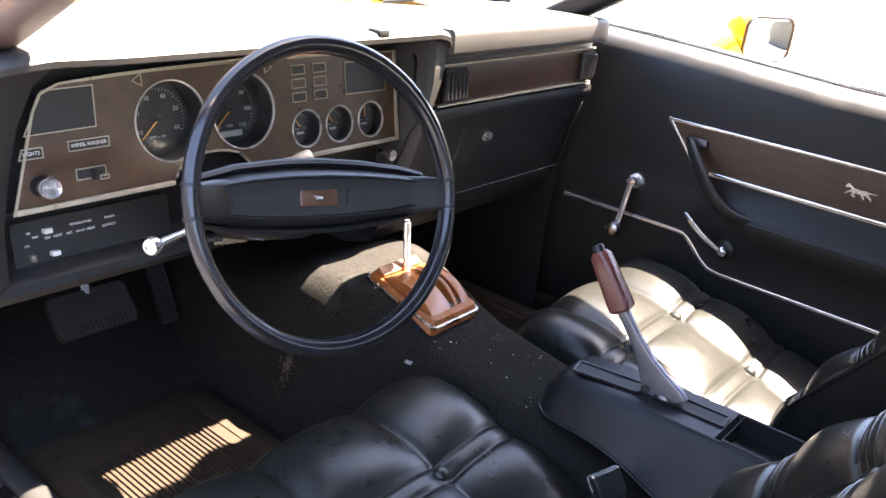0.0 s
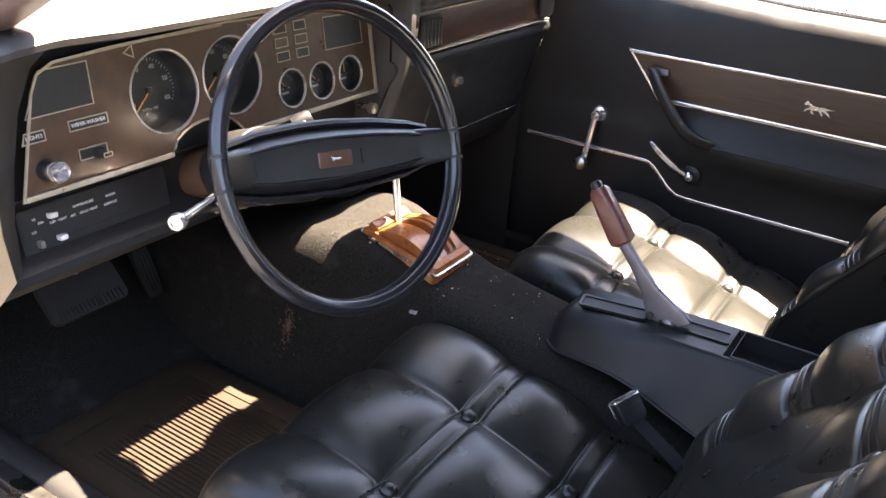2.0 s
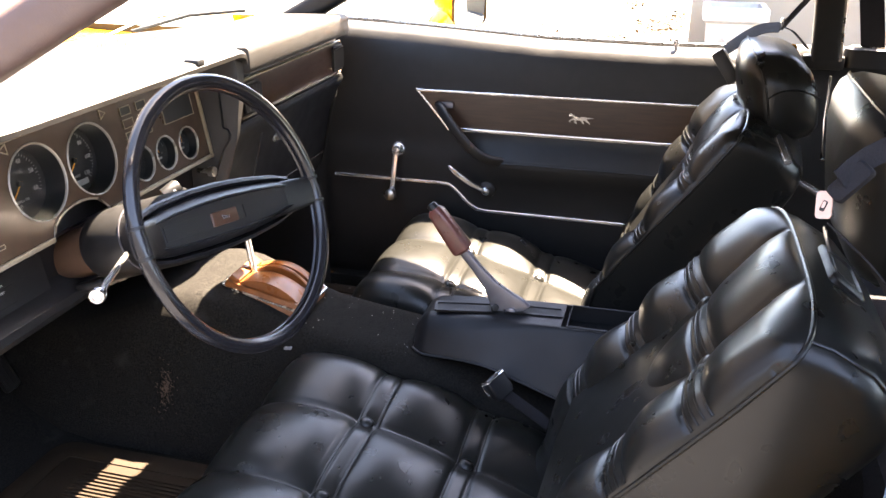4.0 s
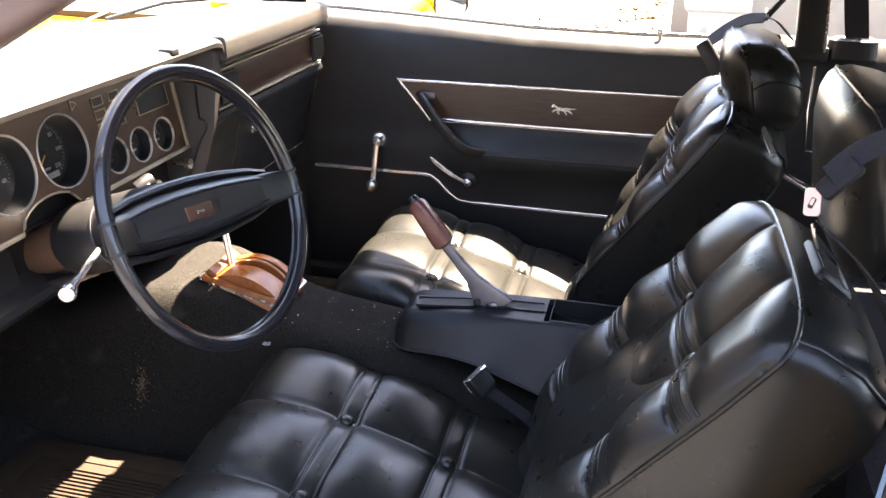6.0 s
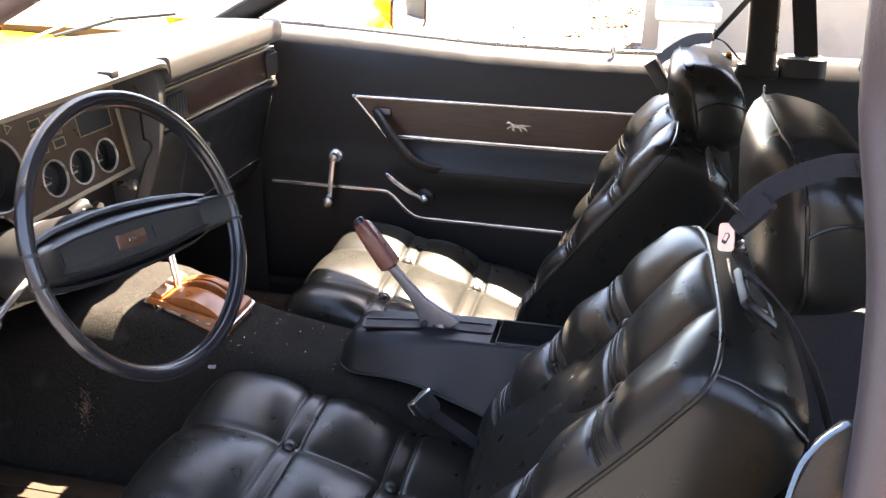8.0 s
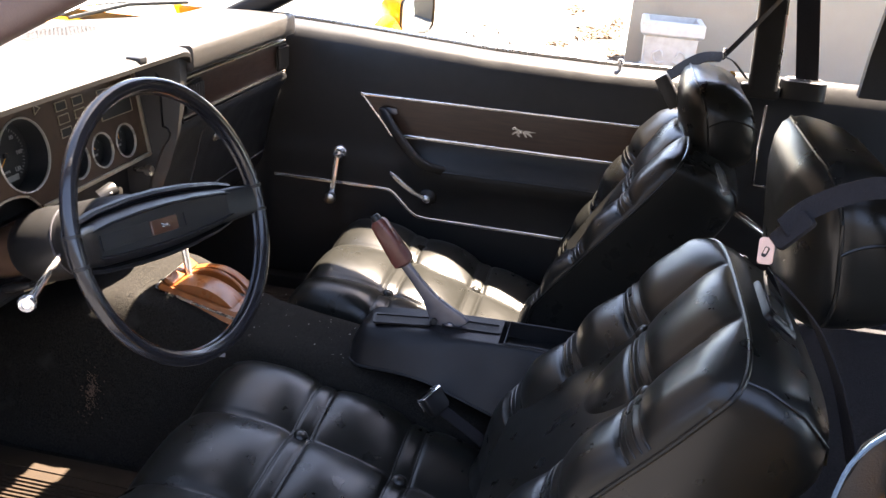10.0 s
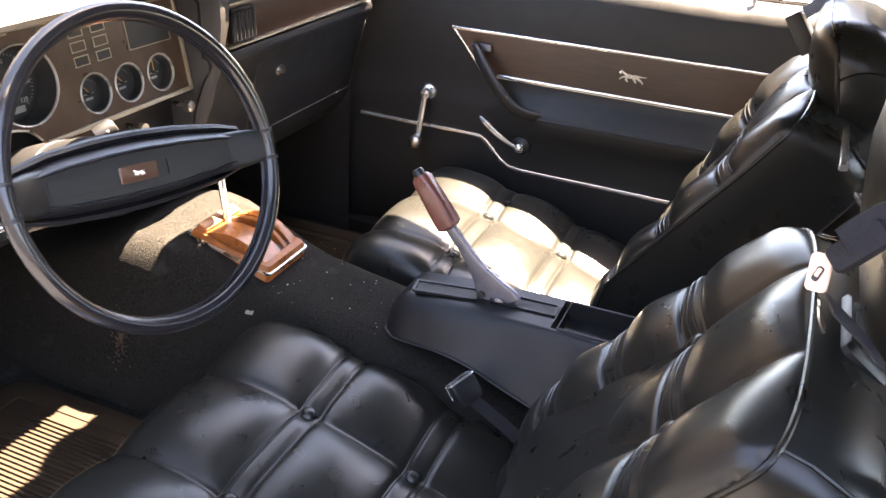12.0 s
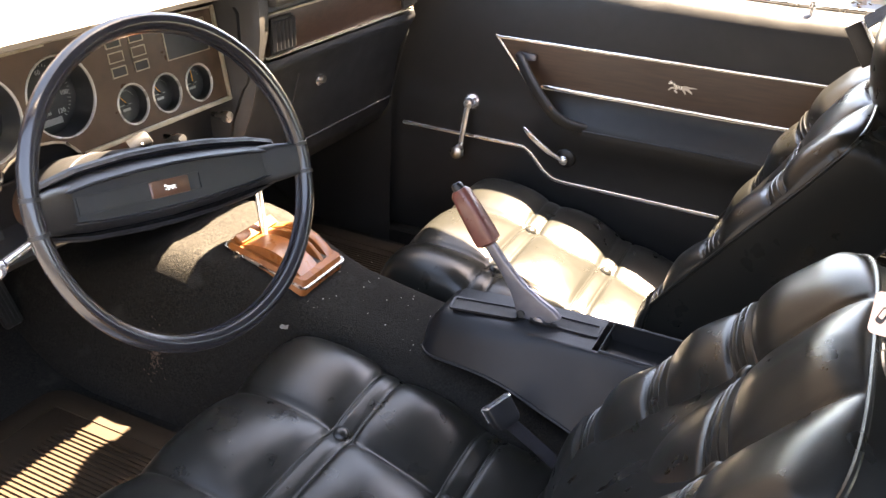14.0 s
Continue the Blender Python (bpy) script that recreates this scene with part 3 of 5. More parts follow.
part("backing", box(0.70, 0.165, 0.002, (-0.285, 0.075, -0.046)), DASH_VINYL, panel)
part("wood_face", holed_panel(panel_outline(), GAUGES), WOOD, panel, smooth=False)
part("gilt_border", frame_ring(panel_outline(), 0.0030, 0.0025), GILT, panel, "worn gilt border")
part("gilt_edge", box(0.0055, 0.147, 0.005, (0.0415, 0.0745, 0.0035)), GILT, panel, "bright gilt edge", bevel=0.001)
part("gilt_edge", box(0.296, 0.0065, 0.005, (-0.106, 0.0035, 0.0035)), GILT, panel, "bright gilt edge", bevel=0.001)
part("gilt_edge", box(0.206, 0.0065, 0.005, (-0.492, 0.0035, 0.0035)), GILT, panel, "bright gilt edge", bevel=0.001)


def gauge(cx, cy, r, big):
    g = thing("gauge", panel.matrix_world @ Matrix.Translation((cx, cy, 0)), "round gauge with black dial and bright bezel" if big else "small round gauge with black dial and bright bezel", "gauge", "large dials" if big else "small dials")
    d = 0.034 if big else 0.016
    part("bezel", lathe([(r + 0.001, -0.001), (r + 0.0018, 0.0012), (r + 0.0008, 0.0026), (r - 0.0006, 0.0018), (r - 0.0012, -0.001), (r + 0.001, -0.001)], 40, caps=False), BEZEL, g)
    part("cup", rings([[Vector((q * math.cos(a), q * math.sin(a), z)) for a in np.linspace(0, 2 * math.pi, 32, endpoint=False)] for q, z in ((r, 0.0), (r * 0.97, -d), (0.0004, -d))], caps=False), DIAL, g)
    z = -d + 0.0008
    ticks = 40 if big else 9
    a0, a1 = ((256, -26) if cx < -0.3 else (230, -50)) if big else (150, 30)
    rr = r * (0.80 if big else 0.72)
    marks = bmesh.new()
    for i in range(ticks + 1):
        a = radians(a0 + (a1 - a0) * i / ticks)
        ln = 0.10 if i % 5 == 0 else 0.06
        q = Matrix.Rotation(a, 3, "Z")
        box(r * ln, 0.0007 if big else 0.0006, 0.0004, q @ Vector((rr - r * ln / 2, 0, 0)) + Vector((0, 0, z)), q, marks)
    part("scale_marks", marks, GREY_PRINT, g, smooth=False)
    if big:
        rpm = cx < -0.3
        nums = ("0", "10", "20", "30", "40", "50", "60") if rpm else ("0", "20", "40", "60", "80", "100", "120")
        for i, tx in enumerate(nums):
            a = radians(a0 + (a1 - a0) * i / (len(nums) - 1))
            words(tx, 0.0088, Matrix.Translation((r * 0.60 * math.cos(a), r * 0.60 * math.sin(a), z)), GREY_PRINT, g, "numeral")
        words("RPM x 100" if rpm else "MPH", 0.0055, Matrix.Translation((-0.002, -r * 0.45, z)), GREY_PRINT, g, "lettering")
        na = radians(222)
        part("odometer_window" if not rpm else "lower_window", box(r * 0.7, r * 0.16, 0.0008, (0, -r * 0.66, z)), GREY_PRINT if not rpm else DIAL, g)
    else:
        na = radians(130 - 40 * (cx > -0.05))
        part("dial_symbol", box(r * 0.5, r * 0.13, 0.0005, (0, -r * 0.30, z)), GREY_PRINT, g)
        part("dial_symbol", box(r * 0.8, r * 0.03, 0.0005, (0, -r * 0.05, z)), GREY_PRINT, g)
    q = Matrix.Rotation(na, 3, "Z")
    part("needle", box(r * 0.78, 0.0016 if big else 0.001, 0.0006, q @ Vector((r * 0.30, 0, 0)) + Vector((0, 0, z + 0.003)), q), NEEDLE, g, "orange needle")
    part("hub", lathe([(0, z), (r * 0.09, z), (r * 0.08, z + 0.004), (0, z + 0.005)], 14), DIAL, g)
    ln = part("lens", rings([[Vector((r * k * 0.99 * math.cos(a), r * k * 0.99 * math.sin(a), 0.0006 + 0.001 * (1 - k * k))) for a in np.linspace(0, 2 * math.pi, 28, endpoint=False)] for k in (1.0, 0.6, 0.02)], caps=False), LENS, g, "clear lens")
    ln.visible_shadow = False


for i, (cx, cy, r) in enumerate(GAUGES):
    gauge(cx, cy, r, i < 2)


def bordered(name, outline, face, label, category, group="", text=None, size=0.008, parent_m=None, inner=DIAL):
    cx, cy = sum(p[0] for p in outline) / len(outline), sum(p[1] for p in outline) / len(outline)
    t = thing(name, panel.matrix_world @ Matrix.Translation((cx, cy, 0)), label, category, group)
    o = [(x - cx, y - cy) for x, y in outline]
    part("face", prism(o, 0.0012), inner, t, smooth=False)
    part("border", frame_ring(o, 0.0013, 0.002), GILT, t, "thin gilt line", smooth=False)
    if text:
        words(text, size, Matrix.Translation((0, 0, 0.0014)), WHITE, t)
    return t


bordered("blank_panel", [(-0.573, 0.088), (-0.484, 0.089), (-0.482, 0.139), (-0.545, 0.138)], DIAL, "black blanked vent panel with gilt outline", "panel")
bordered("blank_panel", [(-0.070, 0.086), (0.021, 0.085), (0.021, 0.134), (-0.069, 0.136)], DIAL, "black rectangular blank panel with gilt outline", "panel")
for i in range(2):
    for k in range(3):
        cx, cy = -0.163 + 0.042 * i, 0.1315 - 0.0198 * k
        bordered("warning_lamp", [(cx - 0.0135, cy - 0.007), (cx + 0.0135, cy - 0.007), (cx + 0.0135, cy + 0.007), (cx - 0.0135, cy + 0.007)], DIAL, "small dark warning lamp with gilt outline", "warning lamp", "warning lamps", inner=WOOD if k == 1 else DIAL)
bordered("turn_arrow", [(-0.432, 0.139), (-0.417, 0.131), (-0.417, 0.147)], DIAL, "triangular turn indicator with gilt outline", "indicator", inner=WOOD)
bordered("turn_arrow", [(-0.209, 0.139), (-0.224, 0.131), (-0.224, 0.147)], DIAL, "triangular turn indicator with gilt outline", "indicator", inner=WOOD)
bordered("switch_label", [(-0.523, 0.0635), (-0.470, 0.0635), (-0.470, 0.0765), (-0.523, 0.0765)], DIAL, "black label plate reading wiper-washer", "label", text="WIPER-WASHER", size=0.0064)
bordered("switch_label", [(-0.583, 0.0615), (-0.553, 0.0615), (-0.553, 0.0745), (-0.578, 0.0745)], DIAL, "black label plate reading lights", "label", text="LIGHTS", size=0.0064)
slot = bordered("wiper_switch", [(-0.518, 0.028), (-0.479, 0.028), (-0.479, 0.042), (-0.518, 0.042)], DIAL, "black wiper slider switch with gilt outline", "switch")
part("slider_knob", box(0.011, 0.012, 0.014, (0.004, -0.002, 0.006)), PLASTIC, slot, bevel=0.002)
part("slider_edge", frame_ring(rrect(0.012, 0.006, 0.001, 1), 0.001, 0.001, Matrix.Translation((0.010, -0.005, 0.0135))), GILT, slot)
knob = thing("light_knob", panel.matrix_world @ Matrix.Translation((-0.562, 0.030, 0)), "round chrome headlight knob", "knob")
part("shaft", lathe([(0, 0), (0.007, 0), (0.007, 0.014), (0, 0.014)], 16), DULL_CHROME, knob)
part("collar", lathe([(0, 0.0), (0.012, 0.0), (0.0125, 0.004), (0.0095, 0.009), (0, 0.009)], 24), PLASTIC, knob)
part("cap", lathe([(0, 0.012), (0.009, 0.014), (0.0120, 0.019), (0.0125, 0.027), (0.0112, 0.030), (0.009, 0.0292), (0.0, 0.0285)], 28), CHROME, knob)
line = thing("gilt_line", panel.matrix_world, "thin gilt line along the top of the instrument panel", "trim")
part("line", tube([(-0.50, 0.1445, 0.001), (-0.40, 0.1485, 0.001), (-0.27, 0.150, 0.001)], 0.0011, 6), GILT, line)
part("line", tube([(-0.18, 0.149, 0.001), (-0.08, 0.1485, 0.001)], 0.0014, 6), GILT, line)

# heater controls under the panel
heat = thing("heater_control", panel.matrix_world @ Matrix.Translation((-0.477, -0.051, -0.050)), "black heater control plate with white lettering and slider levers", "heater control")
part("plate", prism(rrect(0.215, 0.062, 0.006), 0.002), DIAL, heat)
for tx, x, y, s in (("TEMPERATURE", -0.020, 0.016, 0.0046), ("WARM", 0.020, 0.0155, 0.0046), ("OFF", -0.064, 0.006, 0.0046), ("VENT", -0.051, 0.006, 0.0046), ("A/C", -0.036, 0.006, 0.0046), ("HI-LO", -0.021, 0.006, 0.0046), ("HEAT", -0.007, 0.006, 0.0046), ("DEFROST", 0.018, 0.0055, 0.0046), ("HI", -0.087, 0.016, 0.0046), ("LO", -0.090, 0.001, 0.0046), ("FAN", -0.079, 0.010, 0.004)):
    words(tx, s, Matrix.Translation((x, y, 0.0022)), WHITE, heat)
for x, y in ((-0.065, 0.016), (-0.059, -0.014)):
    part("slider_lever", box(0.0105, 0.0065, 0.010, (x, y, 0.006)), WHITE, heat, "white slider lever", bevel=0.0015)
part("slider_lever", box(0.006, 0.009, 0.010, (-0.087, -0.014, 0.006)), DULL_CHROME, heat, "metal slider lever", bevel=0.0015)
for y in (0.011, -0.014):
    part("slot", box(0.11, 0.0012, 0.0006, (-0.012, y, 0.0022)), SHEET_BLACK, heat)

# ---- steering ----
WZ = Vector((-0.1412, -0.9291, 0.3417)).normalized()      # towards the driver
u0 = Vector((0.9887, -0.1502, 0)).normalized()
WX = (u0 * math.cos(radians(6.5)) - WZ.cross(u0) * math.sin(radians(6.5))).normalized()
WY = WZ.cross(WX).normalized()
WC = Vector((-0.352, -0.0094, 0.876))
WM = Matrix(((WX.x, WY.x, WZ.x, WC.x), (WX.y, WY.y, WZ.y, WC.y), (WX.z, WY.z, WZ.z, WC.z), (0, 0, 0, 1)))
wheel = thing("steering_wheel", WM, "black steering wheel with wide padded two-spoke hub", "steering wheel")
RW = 0.1742
rim_path = [(RW * math.cos(a), RW * math.sin(a), 0) for a in np.linspace(0, 2 * math.pi, 72, endpoint=False)]
part("rim", sweep(rim_path, circle(0.0098, 14, 0.95), (0, 0, 1), True), RIM, wheel)
part("grip_ring", sweep([(p[0] * 0.957, p[1] * 0.957, -0.006) for p in rim_path], circle(0.0036, 8), (0, 0, 1), True), RIM, wheel, "ridge inside the rim")
for sx in (-1, 1):
    for sy in (-1, 1):
        a = math.atan2(sy * 0.10, sx)
        part("rim_joint", sweep([(RW * math.cos(a + k), RW * math.sin(a + k), 0) for k in (-0.012, 0, 0.012)], circle(0.0104, 14, 0.95), (0, 0, 1)), PLASTIC, wheel)
    sp = []
    for x, w, t, z in ((0.174, 0.034, 0.012, 0.0), (0.163, 0.040, 0.014, -0.004), (0.145, 0.046, 0.018, -0.016), (0.10, 0.050, 0.02, -0.034), (0.02, 0.05, 0.02, -0.045)):
        sp.append([Vector((sx * x, yy * 1.0 + 0.0, z + zz)) for yy, zz in rrect(w, t, min(w, t) * 0.4, 3)])
    part("spoke", rings(sp), PLASTIC, wheel)


def pad_outline(fx, fy):
    pts = [(-0.160, 0.018), (-0.157, 0.028), (-0.11, 0.040), (-0.05, 0.046), (0.0, 0.047), (0.06, 0.044), (0.12, 0.037), (0.155, 0.029), (0.160, 0.018), (0.161, -0.010), (0.154, -0.024), (0.11, -0.034), (0.05, -0.040), (0.0, -0.042), (-0.05, -0.041), (-0.11, -0.037), (-0.154, -0.028), (-0.161, -0.014)]
    return [(x * fx, y * fy) for x, y in pts]


PAD_STEPS = ((0.74, 0.86, -0.066), (0.82, 0.94, -0.054), (0.965, 0.99, -0.036), (1.0, 1.0, -0.031), (0.992, 0.95, -0.026), (0.972, 0.86, -0.0235), (0.958, 0.80, -0.036), (0.945, 0.765, -0.037), (0.938, 0.74, -0.0265), (0.890, 0.56, -0.0125), (0.876, 0.51, -0.0118), (0.868, 0.475, -0.0152), (0.855, 0.44, -0.0150))
part("hub_pad", rings([[Vector((x, y, z)) for x, y in pad_outline(fx, fy)] for fx, fy, z in PAD_STEPS]), GREY_PLASTIC, wheel, "stepped black padded horn bar", auto=14)
badge = part("badge", rings([[Vector((x - 0.012, y, z)) for x, y in rrect(0.050 * f, 0.0185 * f, 0.002, 2)] for f, z in ((1.0, -0.0185), (1.0, -0.0138), (0.95, -0.0128))]), BADGE_WOOD, wheel, "brown badge plate")

part("badge_strip", frame_ring(rrect(0.150, 0.0200, 0.002), 0.0012, 0.0012, Matrix.Translation((-0.046, 0, -0.0148))), GREY_PLASTIC, wheel, "thin raised outline beside the badge")


def emblem(m, s):
    """A small running-animal shaped badge, kept plain: body, neck, tail and legs as one flat relief."""
    bm = bmesh.new()
    o = [(-0.50, 0.12), (-0.46, 0.18), (-0.40, 0.22), (-0.30, 0.14), (-0.18, 0.10), (0.0, 0.07), (0.16, 0.09), (0.20, 0.07), (0.50, 0.06), (0.25, 0.02), (0.22, -0.02), (0.33, -0.09), (0.40, -0.18), (0.36, -0.18), (0.27, -0.11), (0.14, -0.05), (0.07, -0.05), (0.10, -0.10), (0.16, -0.20), (0.12, -0.20), (0.04, -0.10), (0.0, -0.05), (-0.14, -0.05), (-0.22, -0.11), (-0.14, -0.18), (-0.17, -0.20), (-0.28, -0.12), (-0.24, -0.04), (-0.36, -0.06), (-0.44, -0.14), (-0.47, -0.12), (-0.38, -0.02), (-0.28, 0.02), (-0.30, 0.06), (-0.36, 0.10), (-0.42, 0.09), (-0.48, 0.07)]
    prism([(x * s, y * s) for x, y in o], s * 0.05, m, bm)
    return bm


part("emblem", emblem(Matrix.Translation((-0.012, 0, -0.0128)), 0.017), CHROME, badge, "small bright emblem", smooth=False)

# column
ax = -WZ
col = thing("steering_column", Matrix(((WX.x, WY.x, WZ.x, WC.x), (WX.y, WY.y, WZ.y, WC.y), (WX.z, WY.z, WZ.z, WC.z), (0, 0, 0, 1))), "black steering column shroud with tan lower housing", "steering column")
part("shroud", lathe([(0.0, -0.070), (0.041, -0.070), (0.048, -0.082), (0.050, -0.130), (0.050, -0.168), (0.0485, -0.171), (0.0505, -0.174), (0.0515, -0.215), (0.0505, -0.247), (0.046, -0.256), (0.0, -0.256)], 36), PLASTIC, col, "black column shroud")
part("collar_ring", lathe([(0.0500, -0.1690), (0.0512, -0.1690), (0.0512, -0.1715), (0.0500, -0.1715), (0.0500, -0.1690)], 36, caps=False), STEEL, col)
part("hub_cone", lathe([(0.0, -0.045), (0.034, -0.045), (0.040, -0.066), (0.0, -0.070)], 28), PLASTIC, col)
part("lower_housing", lathe([(0.0, -0.25), (0.036, -0.25), (0.037, -0.34), (0.035, -0.50), (0.0, -0.50)], 28), COLUMN_TAN, col, "tan painted column tube")
part("shift_bracket", rings([[Vector((x - 0.006, y - 0.0475, z)) for x, y in rrect(0.052 * f, 0.012 * f, 0.005)] for f, z in ((0.5, -0.335), (0.9, -0.322), (1.0, -0.30), (1.0, -0.268), (0.8, -0.258))]), PLASTIC, col, "dark dished bracket under the column")
part("comb_plate", box(0.040, 0.003, 0.016, (0.006, -0.052, -0.262), Matrix.Rotation(-0.35, 3, "X")), GILT, col, "pale slotted plate")
for i in range(4):
    part("tooth", box(0.0035, 0.0035, 0.022, (-0.010 + 0.009 * i, -0.0545, -0.279), Matrix.Rotation(-0.2, 3, "X")), GILT, col)
STALK = WM.inverted() @ Vector((-0.523, 0.089, 0.824))
stalk = thing("turn_signal_stalk", WM, "chrome turn signal stalk with round tip", "stalk")
s0, s1 = Vector((-0.045, -0.012, -0.165)), Vector(STALK)
part("rod", tube([s0, s0.lerp(s1, 0.5), s1], 0.0042, 10, scales=[0.9, 1.0, 1.25]), CHROME, stalk)
q = (s1 - s0).to_track_quat("Z", "Y").to_matrix().to_4x4()
part("tip", lathe([(0, -0.008), (0.006, -0.008), (0.0095, -0.002), (0.0105, 0.004), (0.0085, 0.009), (0.006, 0.0085), (0.005, 0.007), (0, 0.007)], 20, m=Matrix.Translation(s1) @ q), CHROME, stalk)
key = thing("ignition_lever", (-0.262, 0.148, 0.862), "bright metal ignition key collar on the column", "ignition")
part("barrel", lathe([(0, -0.01), (0.011, -0.01), (0.011, 0.012), (0.008, 0.016), (0, 0.016)], 18, m=pose(0, 0, 0, 60, 0, 50)), PLASTIC, key)
part("lever", box(0.020, 0.005, 0.008, (0.003, -0.006, 0.006), Matrix.Rotation(0.5, 3, "Z") @ Matrix.Rotation(-0.6, 3, "Y")), CHROME, key, bevel=0.003)
for x, y, z in ((0.02, 0.262, 0.800), (-0.10, 0.252, 0.800)):
    kb = thing("dash_knob", (x, y, z), "small dark knob hanging under the instrument panel", "knob")
    part("knob_stem", lathe([(0, -0.01), (0.004, -0.01), (0.004, 0.012), (0.009, 0.014), (0.009, 0.024), (0, 0.026)], 16, m=pose(0, 0, 0, 90)), DULL_CHROME, kb)

# pedals
brake = thing("brake_pedal", (-0.362, 0.53, 0.515), "wide black ribbed brake pedal", "pedal")
BR = Matrix.Rotation(radians(46), 4, "X")
part("pad", rings([[BR @ Vector((x, y, z)) for x, y in rrect(0.140 * f, 0.076 * f, 0.012)] for f, z in ((0.96, -0.012), (1.0, -0.004), (0.97, 0.004))]), RUBBER, brake)
for i in range(16):
    part("rib", box(0.0035, 0.016, 0.003, BR @ Vector((-0.056 + i * 0.0075, -0.026, 0.0045)), BR.to_3x3()), RUBBER, brake)
part("arm", tube([(0, 0.01, -0.01), (0.01, 0.06, 0.10), (0.02, 0.12, 0.26)], 0.008, 8), STEEL, brake)
gas = thing("accelerator_pedal", (-0.188, 0.60, 0.47), "narrow black ribbed accelerator pedal", "pedal")
GR = Matrix.Rotation(radians(62), 4, "X")
part("pad", rings([[GR @ Vector((x, y, z)) for x, y in rrect(0.036 * f, 0.12 * f, 0.007)] for f, z in ((0.96, -0.006), (1.0, -0.001), (0.97, 0.004))]), RUBBER, gas)
for i in range(4):
    part("rib", box(0.0025, 0.10, 0.002, GR @ Vector((-0.012 + i * 0.008, 0, 0.005)), GR.to_3x3()), RUBBER, gas)
part("arm", tube([(0, 0.01, 0.0), (0.0, 0.06, 0.12), (0.02, 0.12, 0.20)], 0.005, 8), STEEL, gas)

# ---- shifter ----
PM = pose(-0.012, 0.118, 0.609, 13, 0, 0)
shift = thing("gear_shifter", PM, "automatic shifter with orange wood-grain plate and bare chrome lever", "gear shifter")
part("base_plate", rings([[Vector((x, y, z)) for x, y in rrect(0.108 * f, 0.150 * f, 0.008)] for f, z in ((1.06, -0.03), (1.03, -0.006), (1.0, 0.0), (0.97, 0.004))]), ORANGE_WOOD, shift, "glossy orange wood-grain plate", bevel=0)
part("chrome_edge", frame_ring(rrect(0.117, 0.160, 0.009), 0.004, 0.004, Matrix.Translation((0, 0, -0.008))), DULL_CHROME, shift, "worn bright edge")
part("front_ledge", box(0.092, 0.018, 0.010, (0, 0.060, 0.008), Matrix.Rotation(0.35, 3, "X")), ORANGE_WOOD, shift, bevel=0.002)
for x0, x1, h in ((-0.046, 0.000, 0.022), (0.010, 0.018, 0.028), (0.028, 0.046, 0.026)):
    rows = []
    for x in np.linspace(x0, x1, 5):
        e = 0.002 if x in (x0, x1) else 0
        rows.append([Vector((x, -0.064 + 0.118 * t, 0.002 + (h - e) * math.sin(math.pi * t) ** 0.8)) for t in np.linspace(0.0, 1.0, 16)] + [Vector((x, 0.054, 0.0)), Vector((x, -0.064, 0.0))])
    part("arched_cover", rings(rows), ORANGE_WOOD, shift, "arched orange-brown shifter cover")
for x in (0.005, 0.023):
    part("slot", box(0.009, 0.11, 0.004, (x, -0.005, 0.004)), SHEET_BLACK, shift)
LT = PM.inverted() @ Vector((-0.001, 0.176, 0.706))
part("lever", tube([Vector((0.005, 0.045, 0.0)), Vector((0.005, 0.045, 0.0)).lerp(LT, 0.5), LT], 0.0062, 12), CHROME, shift, "bare chrome shift lever without knob")
part("lever_thread", tube([LT, LT + (LT - Vector((0.005, 0.045, 0))).normalized() * 0.004], 0.0045, 10), STEEL, shift)

# ---- handbrake console ----
con = thing("handbrake_console", (0.04, -0.35, 0.42), "black plastic handbrake console with tray on the carpeted tunnel", "console")


